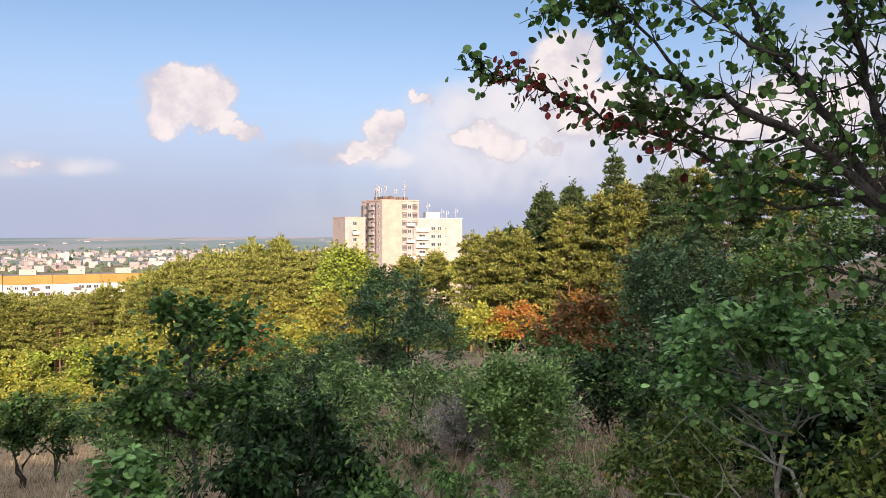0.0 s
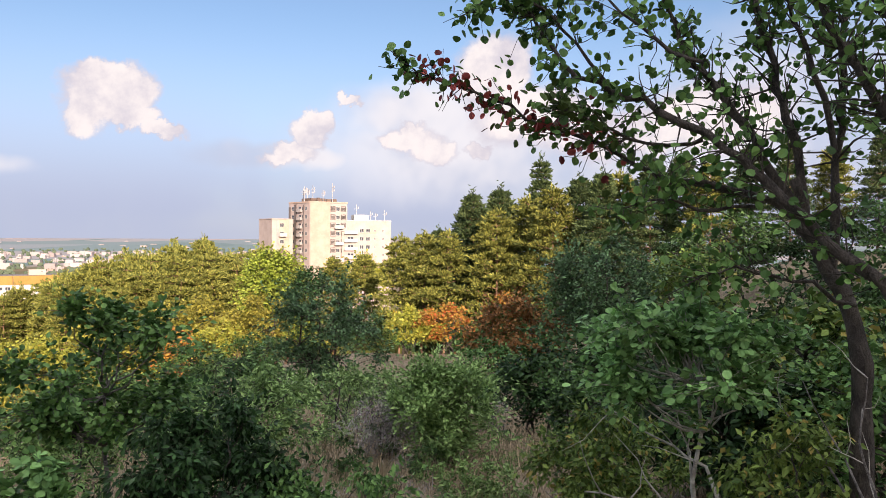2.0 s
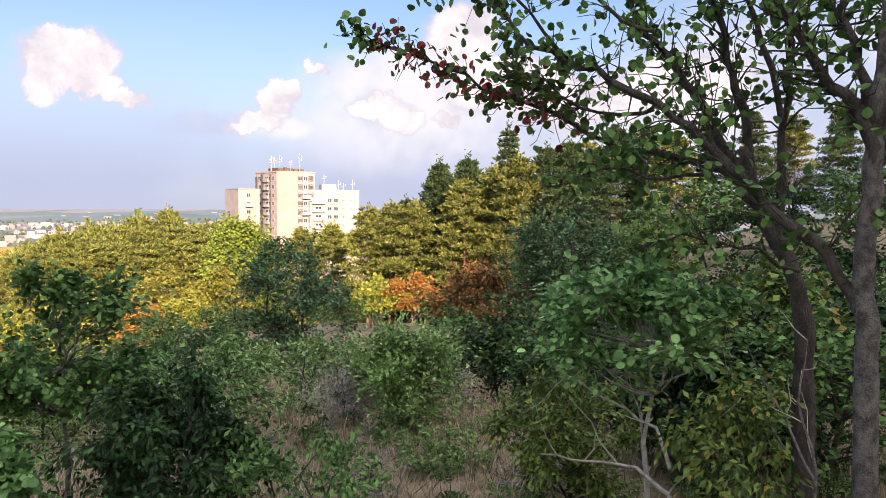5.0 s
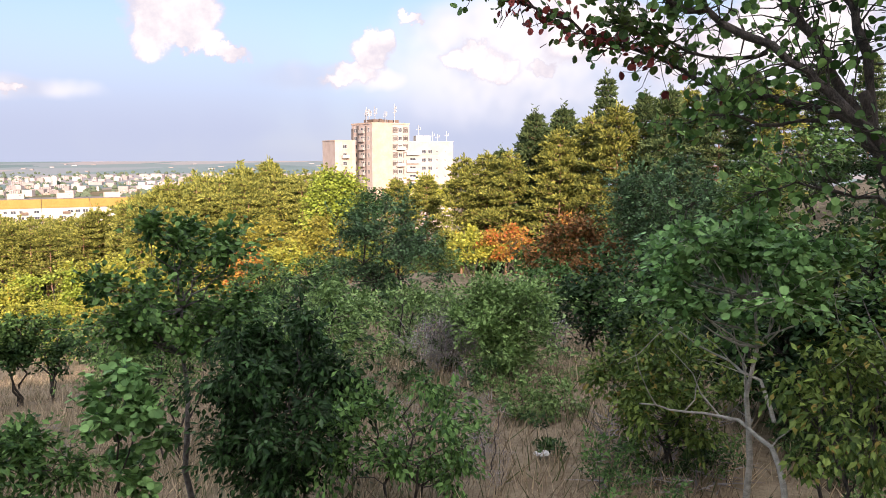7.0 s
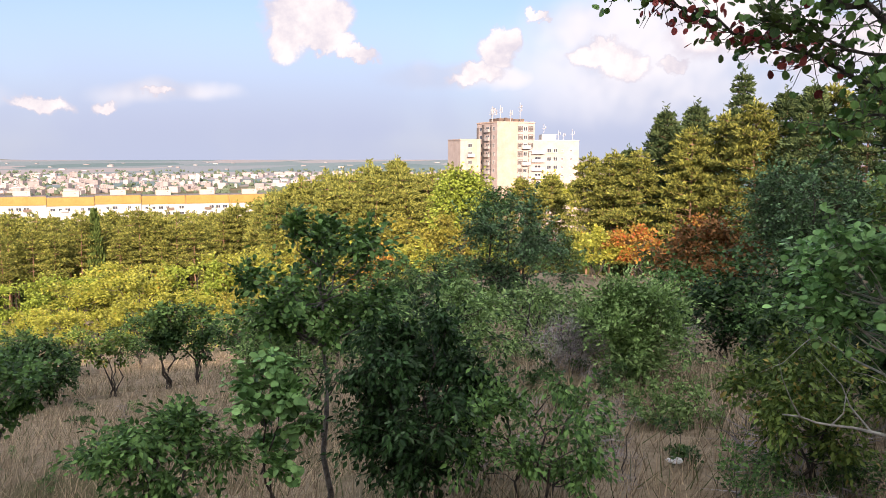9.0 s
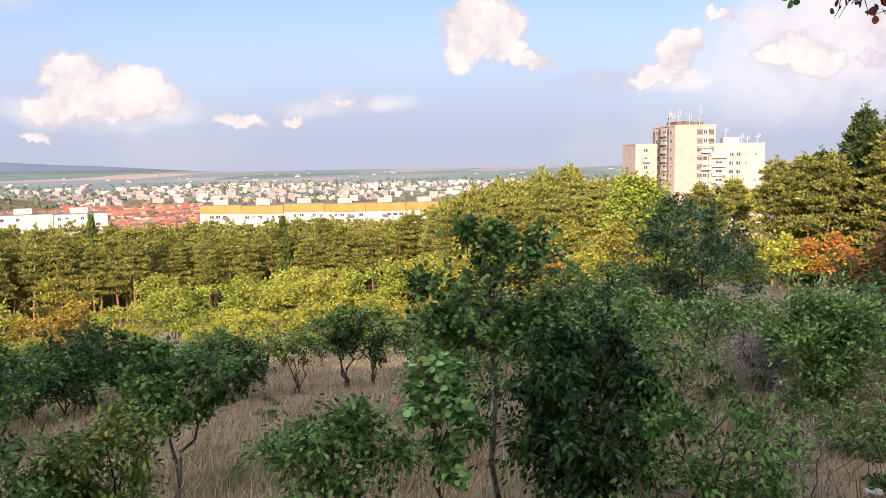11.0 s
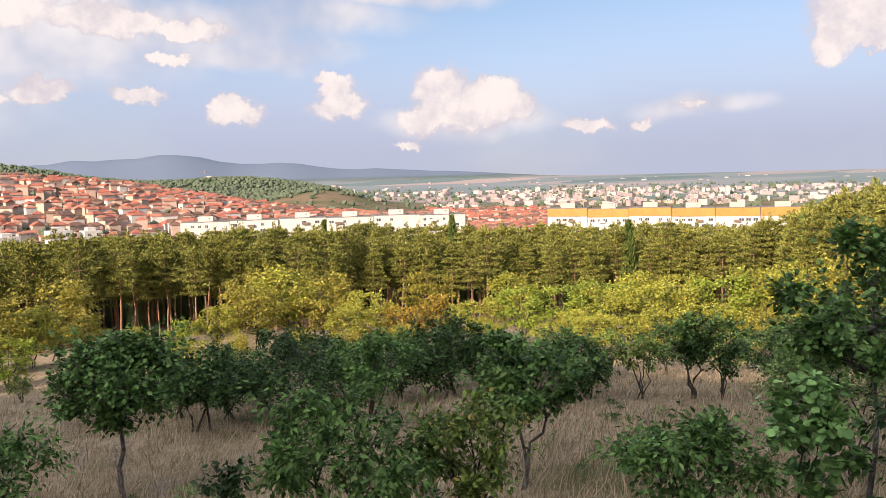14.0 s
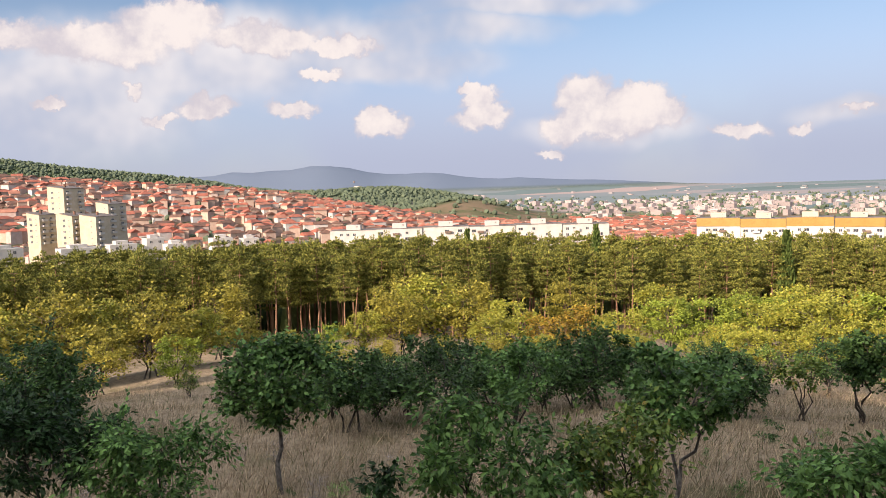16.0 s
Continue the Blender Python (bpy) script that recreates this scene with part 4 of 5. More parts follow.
def fallen_branches():
    """Bleached dead branches at the foot of the white-trunked tree, and loose twigs."""
    rng = np.random.default_rng(55)
    for steps, r0 in ((((-15.5, -17.6, 6.6), (-18.6, -17.9, 6.5), (-22.3, -18.1, 6.3), (-24.5, -19.6, 6.1), (-25.6, -23.0, 5.9)), 0.022),
                      (((-17.3, -12.2, 6.6), (-20.3, -13.8, 6.4), (-23.6, -15.4, 6.1), (-24.6, -18.0, 6.0)), 0.016),
                      (((-33.2, -9.0, 5.1), (-32.8, -13.0, 5.0), (-34.0, -17.0, 5.0), (-34.6, -24.0, 4.9)), 0.012),
                      (((-29.5, -9.5, 5.3), (-32.0, -14.0, 5.2), (-34.2, -18.0, 5.0)), 0.009),
                      (((-27.5, -10.5, 5.6), (-29.5, -12.5, 5.5), (-32.0, -16.0, 5.4)), 0.008)):
        root = tagged(new("dead_branch"), "bleached leafless dead branch leaning in the shrubs", "branch", "dead branches")
        pts = [np.array(aim(a, e) * r) for a, e, r in steps]
        root.location = pts[-1]
        o = pts[-1]
        wood = Wood()
        way = []
        for a, b in zip(pts[::-1], pts[-2::-1]):
            way += bend(a - o, b - o, rng, 0, 0.05, 4)[:-1]
        way.append(pts[0] - o)
        wood.limb(way, r0, r0 * 0.25, 7)
        part("main_branch", wood.mesh("dead_branch_wood", BARK["pale" if r0 > 0.015 else "grey"]), root)
        for i in range(3, len(way), 2):
            twig = Wood()
            tip = way[i] + rng.normal(0, 0.22, 3) + np.array((0, 0, 0.08))
            twig.limb(bend(way[i], tip, rng, 0, 0.12, 4), r0 * 0.35, r0 * 0.08, 5)
            part("twig", twig.mesh("dead_twig", BARK["pale"]), root)
    # brushwood heap
    a = rng.uniform(-21, -12.5, 420)
    r = rng.uniform(6.6, 8.6, 420)
    xy = np.stack([-np.sin(np.radians(a)) * r, np.cos(np.radians(a)) * r], 1)
    at = np.column_stack([xy, ground_height(xy[:, 0], xy[:, 1]) + rng.uniform(0, 0.14, 420)])
    d = np.column_stack([rng.normal(0, 1, (420, 2)), rng.normal(0.1, 0.22, 420)])
    tagged(new("brushwood", leaves_mesh("brushwood", at, d, rng.uniform(0.2, 0.55, 420), "blade", LEAF["dry"], rng)), "grey brushwood lying on the ground", "twigs", kind="stuff")


fallen_branches()


def litter():
    """A crumpled white plastic bag in the grass."""
    rng = np.random.default_rng(8)
    bm = bmesh.new()
    bmesh.ops.create_icosphere(bm, subdivisions=3, radius=0.055)
    for v in bm.verts:
        k = 1 + 0.35 * noise.noise(v.co * 40) + 0.25 * noise.noise(v.co * 90)
        v.co = Vector((v.co.x * 1.3 * k, v.co.y * k, max(v.co.z * 0.45 * k, -0.02)))
    me = bpy.data.meshes.new("plastic_bag")
    bm.to_mesh(me)
    me.materials.append(plain_material("white_plastic", (0.62, 0.62, 0.64), (0.78, 0.78, 0.78), 20.0, 0.4, 0.2))
    p = aim(-8.5) * 7.3
    ob = new("plastic_bag", me)
    ob.location = (p.x, p.y, ground_at(p.x, p.y) + 0.10)
    tagged(ob, "crumpled white plastic bag in dry grass", "litter")


litter()


# ---- single shrubs and small trees ----
bush("sapling", "young smoke bush tree with a forked grey trunk and round leaves", "tree", 17.4, 7.51, 3.17, 1.76, "smoke", clear=0.56, bark="grey", stems=1, trunk=0.036, clumps=24, leaves=4640, size=0.047, shape="round", spread=0.26, seed=20)
bush("shrub", "young shoots with large pale round leaves round the sapling", "shrub", 21.5, 6.51, 1.87, 0.59, "pale", clear=0.28, stems=2, trunk=0.015, clumps=12, leaves=974, size=0.063, shape="round", seed=21)
bush("shrub", "dense dark-leaved shrub with hanging pointed leaves", "shrub", 10.5, 6.31, 2.01, 1.46, "dark", clear=0.17, stems=4, trunk=0.022, clumps=60, spread=0.26, leaves=12064, size=0.056, shape="oval", droop=0.9, seed=22)
bush("shrub", "leafy green shrub beside the dark one", "shrub", 1.8, 5.92, 1.33, 1.43, "smoke", clear=0.16, stems=3, trunk=0.016, clumps=22, leaves=3016, size=0.052, shape="oval", droop=0.5, seed=23)
bush("shrub", "fine-leaved grey-green shrub behind the dark one", "shrub", 9.1, 10.42, 2.18, 2.16, "willow", clear=0.26, stems=4, trunk=0.02, clumps=50, spread=0.26, leaves=6720, size=0.06, shape="oval", droop=0.2, seed=24)
bush("shrub", "fine-leaved green shrub on the meadow edge", "shrub", 18.7, 12.91, 2.97, 2.45, "willow", clear=0.28, stems=4, trunk=0.02, clumps=30, leaves=5120, size=0.065, shape="oval", seed=25)
bush("tree", "small spreading tree with dark green crown", "tree", 3.2, 31.92, 4.98, 5.70, "teal", clear=0.09, stems=4, trunk=0.07, clumps=44, leaves=8750, size=0.13, spread=0.30, seed=26)
bush("shrub", "loose shrub with long arching branches", "shrub", 1.3, 13.92, 1.40, 2.86, "willow", clear=0.06, stems=4, trunk=0.025, clumps=30, leaves=4480, size=0.07, shape="oval", spread=0.3, seed=27)
bush("shrub", "rounded fine-leaved light green shrub", "shrub", -5.2, 10.53, 1.49, 1.45, "willow", clear=0.06, stems=5, trunk=0.014, clumps=44, leaves=10400, size=0.062, shape="oval", droop=-0.2, spread=0.40, seed=28)
bush("dry_bush", "leafless grey dry bush in the grass", "shrub", -1.3, 10.93, 0.80, 1.35, "dry", clear=0.00, stems=5, trunk=0.010, clumps=30, leaves=2400, size=0.16, shape="blade", droop=-0.4, bark="pale", seed=29)
bush("shrub", "low grey-green weeds in dry grass", "shrub", -8.1, 8.93, 0.43, 1.34, "willow", clear=0.00, stems=4, trunk=0.008, clumps=26, leaves=2400, size=0.05, shape="oval", seed=30)
bush("birch", "young tree with a slim white trunk and round leaves", "tree", -23.0, 5.95, 2.53, 1.59, "pale", clear=0.58, bark="pale", stems=1, trunk=0.030, clumps=34, leaves=5336, size=0.046, shape="round", spread=0.28, seed=31)
bush("shrub", "shrub with yellowing green leaves", "shrub", -17.1, 7.14, 1.44, 1.58, "mixed", clear=0.24, stems=3, trunk=0.016, clumps=34, leaves=5336, size=0.056, shape="oval", droop=0.6, seed=32)
bush("shrub", "shrub with drooping yellowing leaves beside the white trunk", "shrub", -29.2, 5.36, 1.74, 0.88, "mixed", clear=0.28, stems=3, trunk=0.018, clumps=26, leaves=1900, size=0.056, shape="oval", droop=0.9, seed=33)
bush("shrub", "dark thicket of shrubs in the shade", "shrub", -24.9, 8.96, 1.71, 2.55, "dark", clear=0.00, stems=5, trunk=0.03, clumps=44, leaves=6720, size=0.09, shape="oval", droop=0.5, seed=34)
bush("shrub", "small bush with bluish green leaves", "shrub", -14.4, 11.94, 1.42, 0.58, "blue", clear=0.28, stems=2, trunk=0.012, clumps=10, leaves=672, size=0.07, shape="broad", seed=35)
bush("autumn_shrub", "many-stemmed rusty brown autumn shrub", "shrub", -10.6, 26.94, 3.63, 4.19, "rust", clear=0.24, stems=8, trunk=0.035, clumps=50, leaves=11250, size=0.13, spread=0.34, seed=36)
bush("autumn_shrub", "orange and red autumn sumac bush", "shrub", -5.5, 43.93, 2.79, 4.25, "orange", clear=0.28, stems=5, trunk=0.04, clumps=26, leaves=3250, size=0.16, seed=37)
bush("autumn_shrub", "yellow and orange autumn bush", "shrub", -2.6, 42.93, 2.63, 3.35, "yellow", clear=0.24, stems=5, trunk=0.04, clumps=24, leaves=3000, size=0.16, seed=38)
bush("autumn_shrub", "orange-topped autumn sumac bush", "shrub", -9.6, 39.94, 3.07, 2.43, "orange", clear=0.28, stems=5, trunk=0.04, clumps=18, leaves=1875, size=0.15, seed=39)
bush("tree", "bluish green small tree with fine leaves", "tree", -16.2, 25.94, 5.43, 3.74, "teal", clear=0.31, stems=4, trunk=0.06, clumps=46, leaves=10000, size=0.10, seed=40)
bush("tree", "yellowish green small tree in half shade", "tree", -22.3, 29.95, 4.00, 4.22, "mixed", clear=0.22, stems=4, trunk=0.06, clumps=60, spread=0.26, leaves=6500, size=0.13, seed=41)
bush("tree", "bright green sunlit broadleaf tree", "tree", 7.2, 61.92, 10.06, 4.95, "lime", clear=0.43, stems=2, trunk=0.12, clumps=40, leaves=7500, size=0.24, seed=42)
bush("tree", "olive yellow tree below the tower", "tree", 1.1, 94.92, 13.31, 8.81, "yellow", clear=0.62, stems=2, trunk=0.12, clumps=34, leaves=4500, size=0.32, seed=43)
bush("tree", "dark reddish bush below the tower", "tree", 4.1, 59.92, 7.77, 3.23, "dark", clear=0.70, stems=3, trunk=0.06, clumps=16, leaves=1875, size=0.2, seed=44)
bush("autumn_shrub", "yellow and orange autumn bush", "shrub", 13.5, 45.91, 3.75, 2.87, "orange", clear=0.28, stems=4, trunk=0.04, clumps=20, leaves=2250, size=0.17, seed=45)
bush("autumn_shrub", "yellow autumn bush in sun", "shrub", 10.2, 49.91, 3.66, 4.33, "yellow", clear=0.28, stems=4, trunk=0.04, clumps=22, leaves=2500, size=0.18, seed=46)
bush("shrub", "leafy bush with dark green oval leaves", "shrub", 29.4, 6.07, 1.49, 1.27, "smoke", clear=0.28, stems=3, trunk=0.018, clumps=26, leaves=3944, size=0.056, shape="oval", droop=0.4, seed=47)
bush("shrub", "small round-headed tree on dry grass", "tree", 26.1, 20.87, 2.20, 1.51, "blue", clear=0.28, stems=3, trunk=0.03, clumps=18, leaves=1875, size=0.09, seed=48)
bush("small_tree", "small tree with a crooked slim trunk on dry grass", "tree", 68.3, 15.01, 3.10, 2.53, "smoke", clear=0.42, stems=1, trunk=0.055, clumps=30, leaves=6720, size=0.085, bark="grey", seed=49)
bush("small_tree", "small tree with a thin crooked trunk and yellowing leaves", "tree", 39.5, 11.85, 2.59, 1.82, "smoke", clear=0.46, stems=2, trunk=0.035, clumps=26, leaves=4160, size=0.075, bark="grey", seed=50)
bush("shrub", "tall leafy shrub with large dull green leaves", "shrub", 53.7, 7.12, 1.88, 1.64, "smoke", clear=0.28, stems=3, trunk=0.018, clumps=24, leaves=3480, size=0.070, shape="oval", droop=0.6, seed=51)
bush("shrub", "shrub with greyish seed heads and green leaves", "shrub", 44.8, 7.48, 1.76, 1.15, "mixed", clear=0.28, stems=3, trunk=0.018, clumps=24, leaves=3016, size=0.063, shape="oval", droop=0.5, seed=52)
bush("sapling", "slim sapling with a tuft of dark leaves", "tree", 63.0, 6.98, 1.30, 0.39, "dark", clear=0.60, stems=1, trunk=0.010, clumps=7, leaves=348, size=0.063, shape="oval", droop=0.7, seed=53)
bush("shrub", "dark green leafy bush on the slope", "shrub", 77.5, 8.06, 1.96, 1.39, "smoke", clear=0.28, stems=3, trunk=0.018, clumps=28, leaves=5104, size=0.056, shape="oval", droop=0.5, seed=54)
bush("small_tree", "slender young tree with dark leaves in clusters", "tree", 84.2, 8.7, 2.48, 1.42, "dark", clear=0.49, stems=2, trunk=0.022, clumps=24, leaves=3480, size=0.063, shape="oval", seed=55)
bush("shrub", "dark green shrub in the evening shade", "shrub", 82.7, 20.09, 3.02, 2.36, "blue", clear=0.28, stems=3, trunk=0.035, clumps=26, leaves=3500, size=0.10, seed=56)
bush("shrub", "dark green shrub in the evening shade", "shrub", 62.7, 19.98, 2.28, 2.48, "blue", clear=0.28, stems=3, trunk=0.035, clumps=26, leaves=3500, size=0.10, seed=57)
bush("shrub", "dark green shrub in the evening shade", "shrub", 56.7, 21.95, 2.47, 3.97, "blue", clear=0.19, stems=4, trunk=0.035, clumps=32, leaves=4250, size=0.10, seed=58)
bush("shrub", "dark green shrub in the evening shade", "shrub", 50.5, 18.91, 2.21, 2.37, "smoke", clear=0.26, stems=3, trunk=0.035, clumps=26, leaves=3500, size=0.10, seed=59)
bush("shrub", "tall dark shrub standing over the others", "shrub", 45.1, 22.88, 2.62, 2.44, "blue", clear=0.13, stems=3, trunk=0.04, clumps=28, leaves=3750, size=0.10, seed=60)
bush("shrub", "dark green shrub in the evening shade", "shrub", 35.8, 20.83, 1.73, 2.20, "blue", clear=0.18, stems=3, trunk=0.035, clumps=26, leaves=3500, size=0.10, seed=61)
bush("small_tree", "thin-leaved young tree with bare lower branches", "tree", 31.4, 20.81, 1.53, 1.38, "mixed", clear=0.55, stems=4, trunk=0.025, clumps=14, leaves=625, size=0.10, seed=62)
bush("small_tree", "small dark tree with a narrow crown", "tree", 28.0, 20.8, 2.20, 1.04, "blue", clear=0.46, stems=3, trunk=0.035, clumps=20, leaves=2750, size=0.10, seed=63)


# ---- buildings ----
def paint(name, a, b, s=0.35, rough=0.8):
    return plain_material(name, a, b, s, rough, 0.1, 9.0)


CREAM, PEACH = paint("cream_render", (0.37, 0.300, 0.270), (0.45, 0.375, 0.345)), paint("peach_render", (0.40, 0.295, 0.235), (0.48, 0.37, 0.30))
WHITE, MUSTARD = paint("white_render", (0.42, 0.41, 0.39), (0.53, 0.515, 0.485)), paint("mustard_cladding", (0.27, 0.155, 0.025), (0.35, 0.21, 0.045), 0.2, 0.6)
LEMON, GREYWALL = paint("pale_yellow_render", (0.43, 0.375, 0.275), (0.51, 0.455, 0.35)), paint("grey_concrete", (0.27, 0.25, 0.24), (0.40, 0.37, 0.35))
CITY = plain_material("city_render", (0.38, 0.325, 0.315), (0.47, 0.41, 0.395), 0.35, 0.8, 0.0, 9.0, island=0.45)
GLASS = plain_material("dark_window_glass", (0.03, 0.035, 0.045), (0.09, 0.10, 0.12), 0.5, 0.12, 0.0)
ROOFS = [plain_material("terracotta_roof", (0.23, 0.072, 0.048), (0.38, 0.135, 0.085), 0.25, 0.85, 0.2, 8.0), plain_material("faded_tile_roof", (0.26, 0.105, 0.070), (0.37, 0.175, 0.115), 0.25, 0.85, 0.2, 8.0),
         plain_material("brown_tile_roof", (0.10, 0.055, 0.04), (0.18, 0.10, 0.07), 0.25, 0.85, 0.2, 8.0)]
FLATROOF, METAL = paint("bitumen_roof", (0.10, 0.09, 0.085), (0.18, 0.16, 0.15)), plain_material("antenna_metal", (0.25, 0.25, 0.26), (0.45, 0.45, 0.46), 3.0, 0.5, 0.0)
# dark paint for flat panels that stand in for shade
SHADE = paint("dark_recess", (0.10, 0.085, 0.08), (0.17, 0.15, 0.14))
RUST = paint("rusty_roof_gear", (0.10, 0.07, 0.055), (0.18, 0.13, 0.10))


def boxes(name, mat, parent, *dims, label=""):
    v, f = [], []
    for q in dims:
        box(v, f, *q)
    return part(name, make_mesh(name, v, f, mat), parent, label)


def box(v, f, x0, x1, y0, y1, z0, z1):
    n = len(v)
    v += [(x0, y0, z0), (x1, y0, z0), (x1, y1, z0), (x0, y1, z0), (x0, y0, z1), (x1, y0, z1), (x1, y1, z1), (x0, y1, z1)]
    f += [tuple(n + i for i in q) for q in ((0, 3, 2, 1), (4, 5, 6, 7), (0, 1, 5, 4), (1, 2, 6, 5), (2, 3, 7, 6), (3, 0, 4, 7))]


def window_mesh(w, h, frame_mat):
    """A window: pane set in a frame that stands out of the wall. The wall lies at y = 0, outside is -y."""
    v, f = [], []
    t = 0.12
    box(v, f, -w / 2, w / 2, -0.06, 0.1, -h / 2, -h / 2 + t)
    box(v, f, -w / 2, w / 2, -0.06, 0.1, h / 2 - t, h / 2)
    for x in (-w / 2, -t / 2, w / 2 - t):
        box(v, f, x, x + t, -0.05, 0.1, -h / 2 + t, h / 2 - t)
    fm = make_mesh("window_frame", v, f, frame_mat)
    v, f = [], []
    box(v, f, -w / 2 + 0.02, w / 2 - 0.02, -0.02, 0.08, -h / 2 + 0.02, h / 2 - 0.02)
    return fm, make_mesh("window_pane", v, f, GLASS)


WIN, WIN_WIDE, WIN_SMALL = window_mesh(1.5, 1.4, WHITE), window_mesh(2.2, 1.5, WHITE), window_mesh(0.8, 0.8, WHITE)


def window(parent, kind, m):
    ob = part("window", kind[1], parent)
    ob.matrix_basis = m
    part("frame", kind[0], ob)
    return ob


def balcony(parent, m, w, mat, d=1.2):
    v, f = [], []
    box(v, f, -w / 2, w / 2, -d, 0, -0.15, 0)
    box(v, f, -w / 2, w / 2, -d, -d + 0.1, 0, 0.95)
    box(v, f, -w / 2, -w / 2 + 0.1, -d + 0.1, 0, 0, 0.95)
    box(v, f, w / 2 - 0.1, w / 2, -d + 0.1, 0, 0, 0.95)
    ob = part("balcony", make_mesh("balcony", v, f, mat), parent)
    ob.matrix_basis = m
    return ob


def building(name, label, az, r, turn, z_base):
    p = aim(az) * r
    root = tagged(new(name), label, "building")
    root.matrix_basis = pose(p.x, p.y, z_base, 0, 0, az + turn)
    return root


def antenna(parent, x, y, z, h, arms=2):
    v, f = [], []
    box(v, f, x - 0.09, x + 0.09, y - 0.09, y + 0.09, z, z + h)
    for i in range(arms):
        q = z + h * (0.55 + 0.35 * i / max(arms, 1))
        box(v, f, x - 0.7, x + 0.7, y - 0.05, y + 0.05, q, q + 0.12)
        box(v, f, x + 0.45, x + 0.75, y - 0.2, y + 0.2, q + 0.12, q + 0.9)
    part("antenna", make_mesh("antenna", v, f, METAL), parent)


def tower():
    """Tower block seen over its near corner: local x runs along the front, y along the left side."""
    rng = np.random.default_rng(3)
    zb, zt = -39.0, 10.2
    H = zt - zb
    root = building("tower_block", "cream and peach concrete tower block of flats with roof antennas", 4.35, 270, 27, zb)
    boxes("wall", CREAM, root, (0, 14.2, 0, 15.5, 0, H))
    boxes("parapet", PEACH, root, (-0.15, 14.35, -0.15, 15.65, H, H + 0.5), label="weathered roof edge")
    boxes("blank_gable", PEACH, root, (0.2, 7.6, -0.14, -0.004, 0, H - 0.05), label="windowless peach gable strip")
    boxes("lift_house", RUST, root, (2.5, 8.0, 4, 11, H + 0.5, H + 1.7), label="rusty lift house on the roof")
    boxes("roof_gear", RUST, root, (9.8, 11.2, 2, 3.4, H + 0.5, H + 1.5), (3.5, 4.4, 1.2, 2.0, H + 0.5, H + 1.8), (7.0, 8.6, 1.2, 2.0, H + 0.5, H + 1.4))
    for x, y, h in ((0.6, 5, 5.2), (2.2, 9, 4.6), (4.2, 6, 5.6), (6.5, 3, 4.0), (9.3, 1.5, 6.4), (5.2, 12, 5.0)):
        antenna(root, x, y, H + 0.5, h)
    floors = int((H - 1) / 2.8)
    for k in range(floors - 11, floors):
        z = H - 1.9 - (floors - 1 - k) * 2.8
        for x in (8.7, 10.6, 12.7):
            window(root, WIN, Matrix.Translation((x, 0, z)))
        if k % 2 == 0 and k < floors - 2:
            balcony(root, Matrix.Translation((10.6, 0, z - 0.9)), 3.2, WHITE)
        side = Matrix.Translation((0, 0, z)) @ pose(0, 0, 0, 0, 0, -90)
        for y, kind in ((2.6, WIN), (12.4, WIN_WIDE)):
            window(root, kind, Matrix.Translation((0, y, 0)) @ side)
        window(root, WIN_WIDE, Matrix.Translation((0, 7.2, 0)) @ side)
        window(root, WIN, Matrix.Translation((0, 4.9, 0)) @ side)
        # grey parapets here stand in for shade on the left side
        balcony(root, Matrix.Translation((0, 7.2, -0.95)) @ side, 3.4, GREYWALL, 0.7)
        # flat dark panels on the wall, loggia shade put into their colour
        for x in (8.7, 12.7):
            boxes("loggia", SHADE, root, (x - 0.95, x + 0.95, -0.05, -0.004, z - 0.9, z + 0.95), label="flat dark panel painted for the shade of a loggia")
    # dark strips laid on the left side to paint its shade
    boxes("stair_strip", SHADE, root, (-0.25, -0.004, 9.6, 11.2, 0, H - 0.4), (-0.25, -0.004, 14.0, 15.4, 0, H - 1.2), (-0.2, -0.004, 4.1, 4.7, 0, H - 0.6))
    # lower wings
    left = building("tower_block", "lower wing of the tower block in cream and peach", 6.1, 276, 22, zb)
    h = 4.6 - zb
    boxes("wall", CREAM, left, (-4.4, 3.0, 0, 12, 0, h))
    # grey strip laid on the wall, the recess's shade put into colour
    boxes("recess", GREYWALL, left, (-2.9, -1.9, -0.05, -0.004, 0, h - 0.2), label="flat grey strip painted for a shaded stair recess")
    boxes("side_panel", PEACH, left, (-1.8, 1.6, -0.06, -0.004, 0, h - 0.1), label="peach painted panel")
    boxes("parapet", PEACH, left, (-4.5, 3.1, -0.1, 12.1, h, h + 0.3))
    for k in range(8):
        window(left, WIN, Matrix.Translation((-0.9, -0.06, h - 1.9 - k * 2.8)))
        if k % 2:
            balcony(left, Matrix.Translation((-0.9, -0.06, h - 2.8 - k * 2.8)), 2.4, RUST if k == 3 else WHITE)
    right = building("tower_block", "lower stepped wing of white flats with recessed balconies", 1.75, 277, 12, zb)
    boxes("wall", CREAM, right, (-2.0, 15.6, 0, 13, 0, h - 0.3), (-2.0, 4.0, -1.4, -0.004, 0, h - 4))
    boxes("parapet", WHITE, right, (-2.1, 15.7, -0.1, 13.1, h - 0.3, h), label="white roof edge")
    boxes("lift_house", WHITE, right, (3.5, 8.5, 4, 9, h, h + 2.0))
    boxes("loggia", PEACH, right, (4.6, 10.4, -0.1, -0.004, h - 4.6, h - 3.0), label="peach loggia band")
    for k in range(7):
        z = h - 3.6 - k * 2.8
        for x in (5.2, 7.4, 9.8, 12.8):
            window(right, WIN_SMALL if x > 8 else WIN, Matrix.Translation((x, -0.1 if k == 0 else 0, z)))
        balcony(right, Matrix.Translation((1.0, -1.4, z - 1.0)), 4.6, WHITE, 0.9)
        if k:
            window(right, WIN_WIDE, Matrix.Translation((1.0, -1.4, z)))
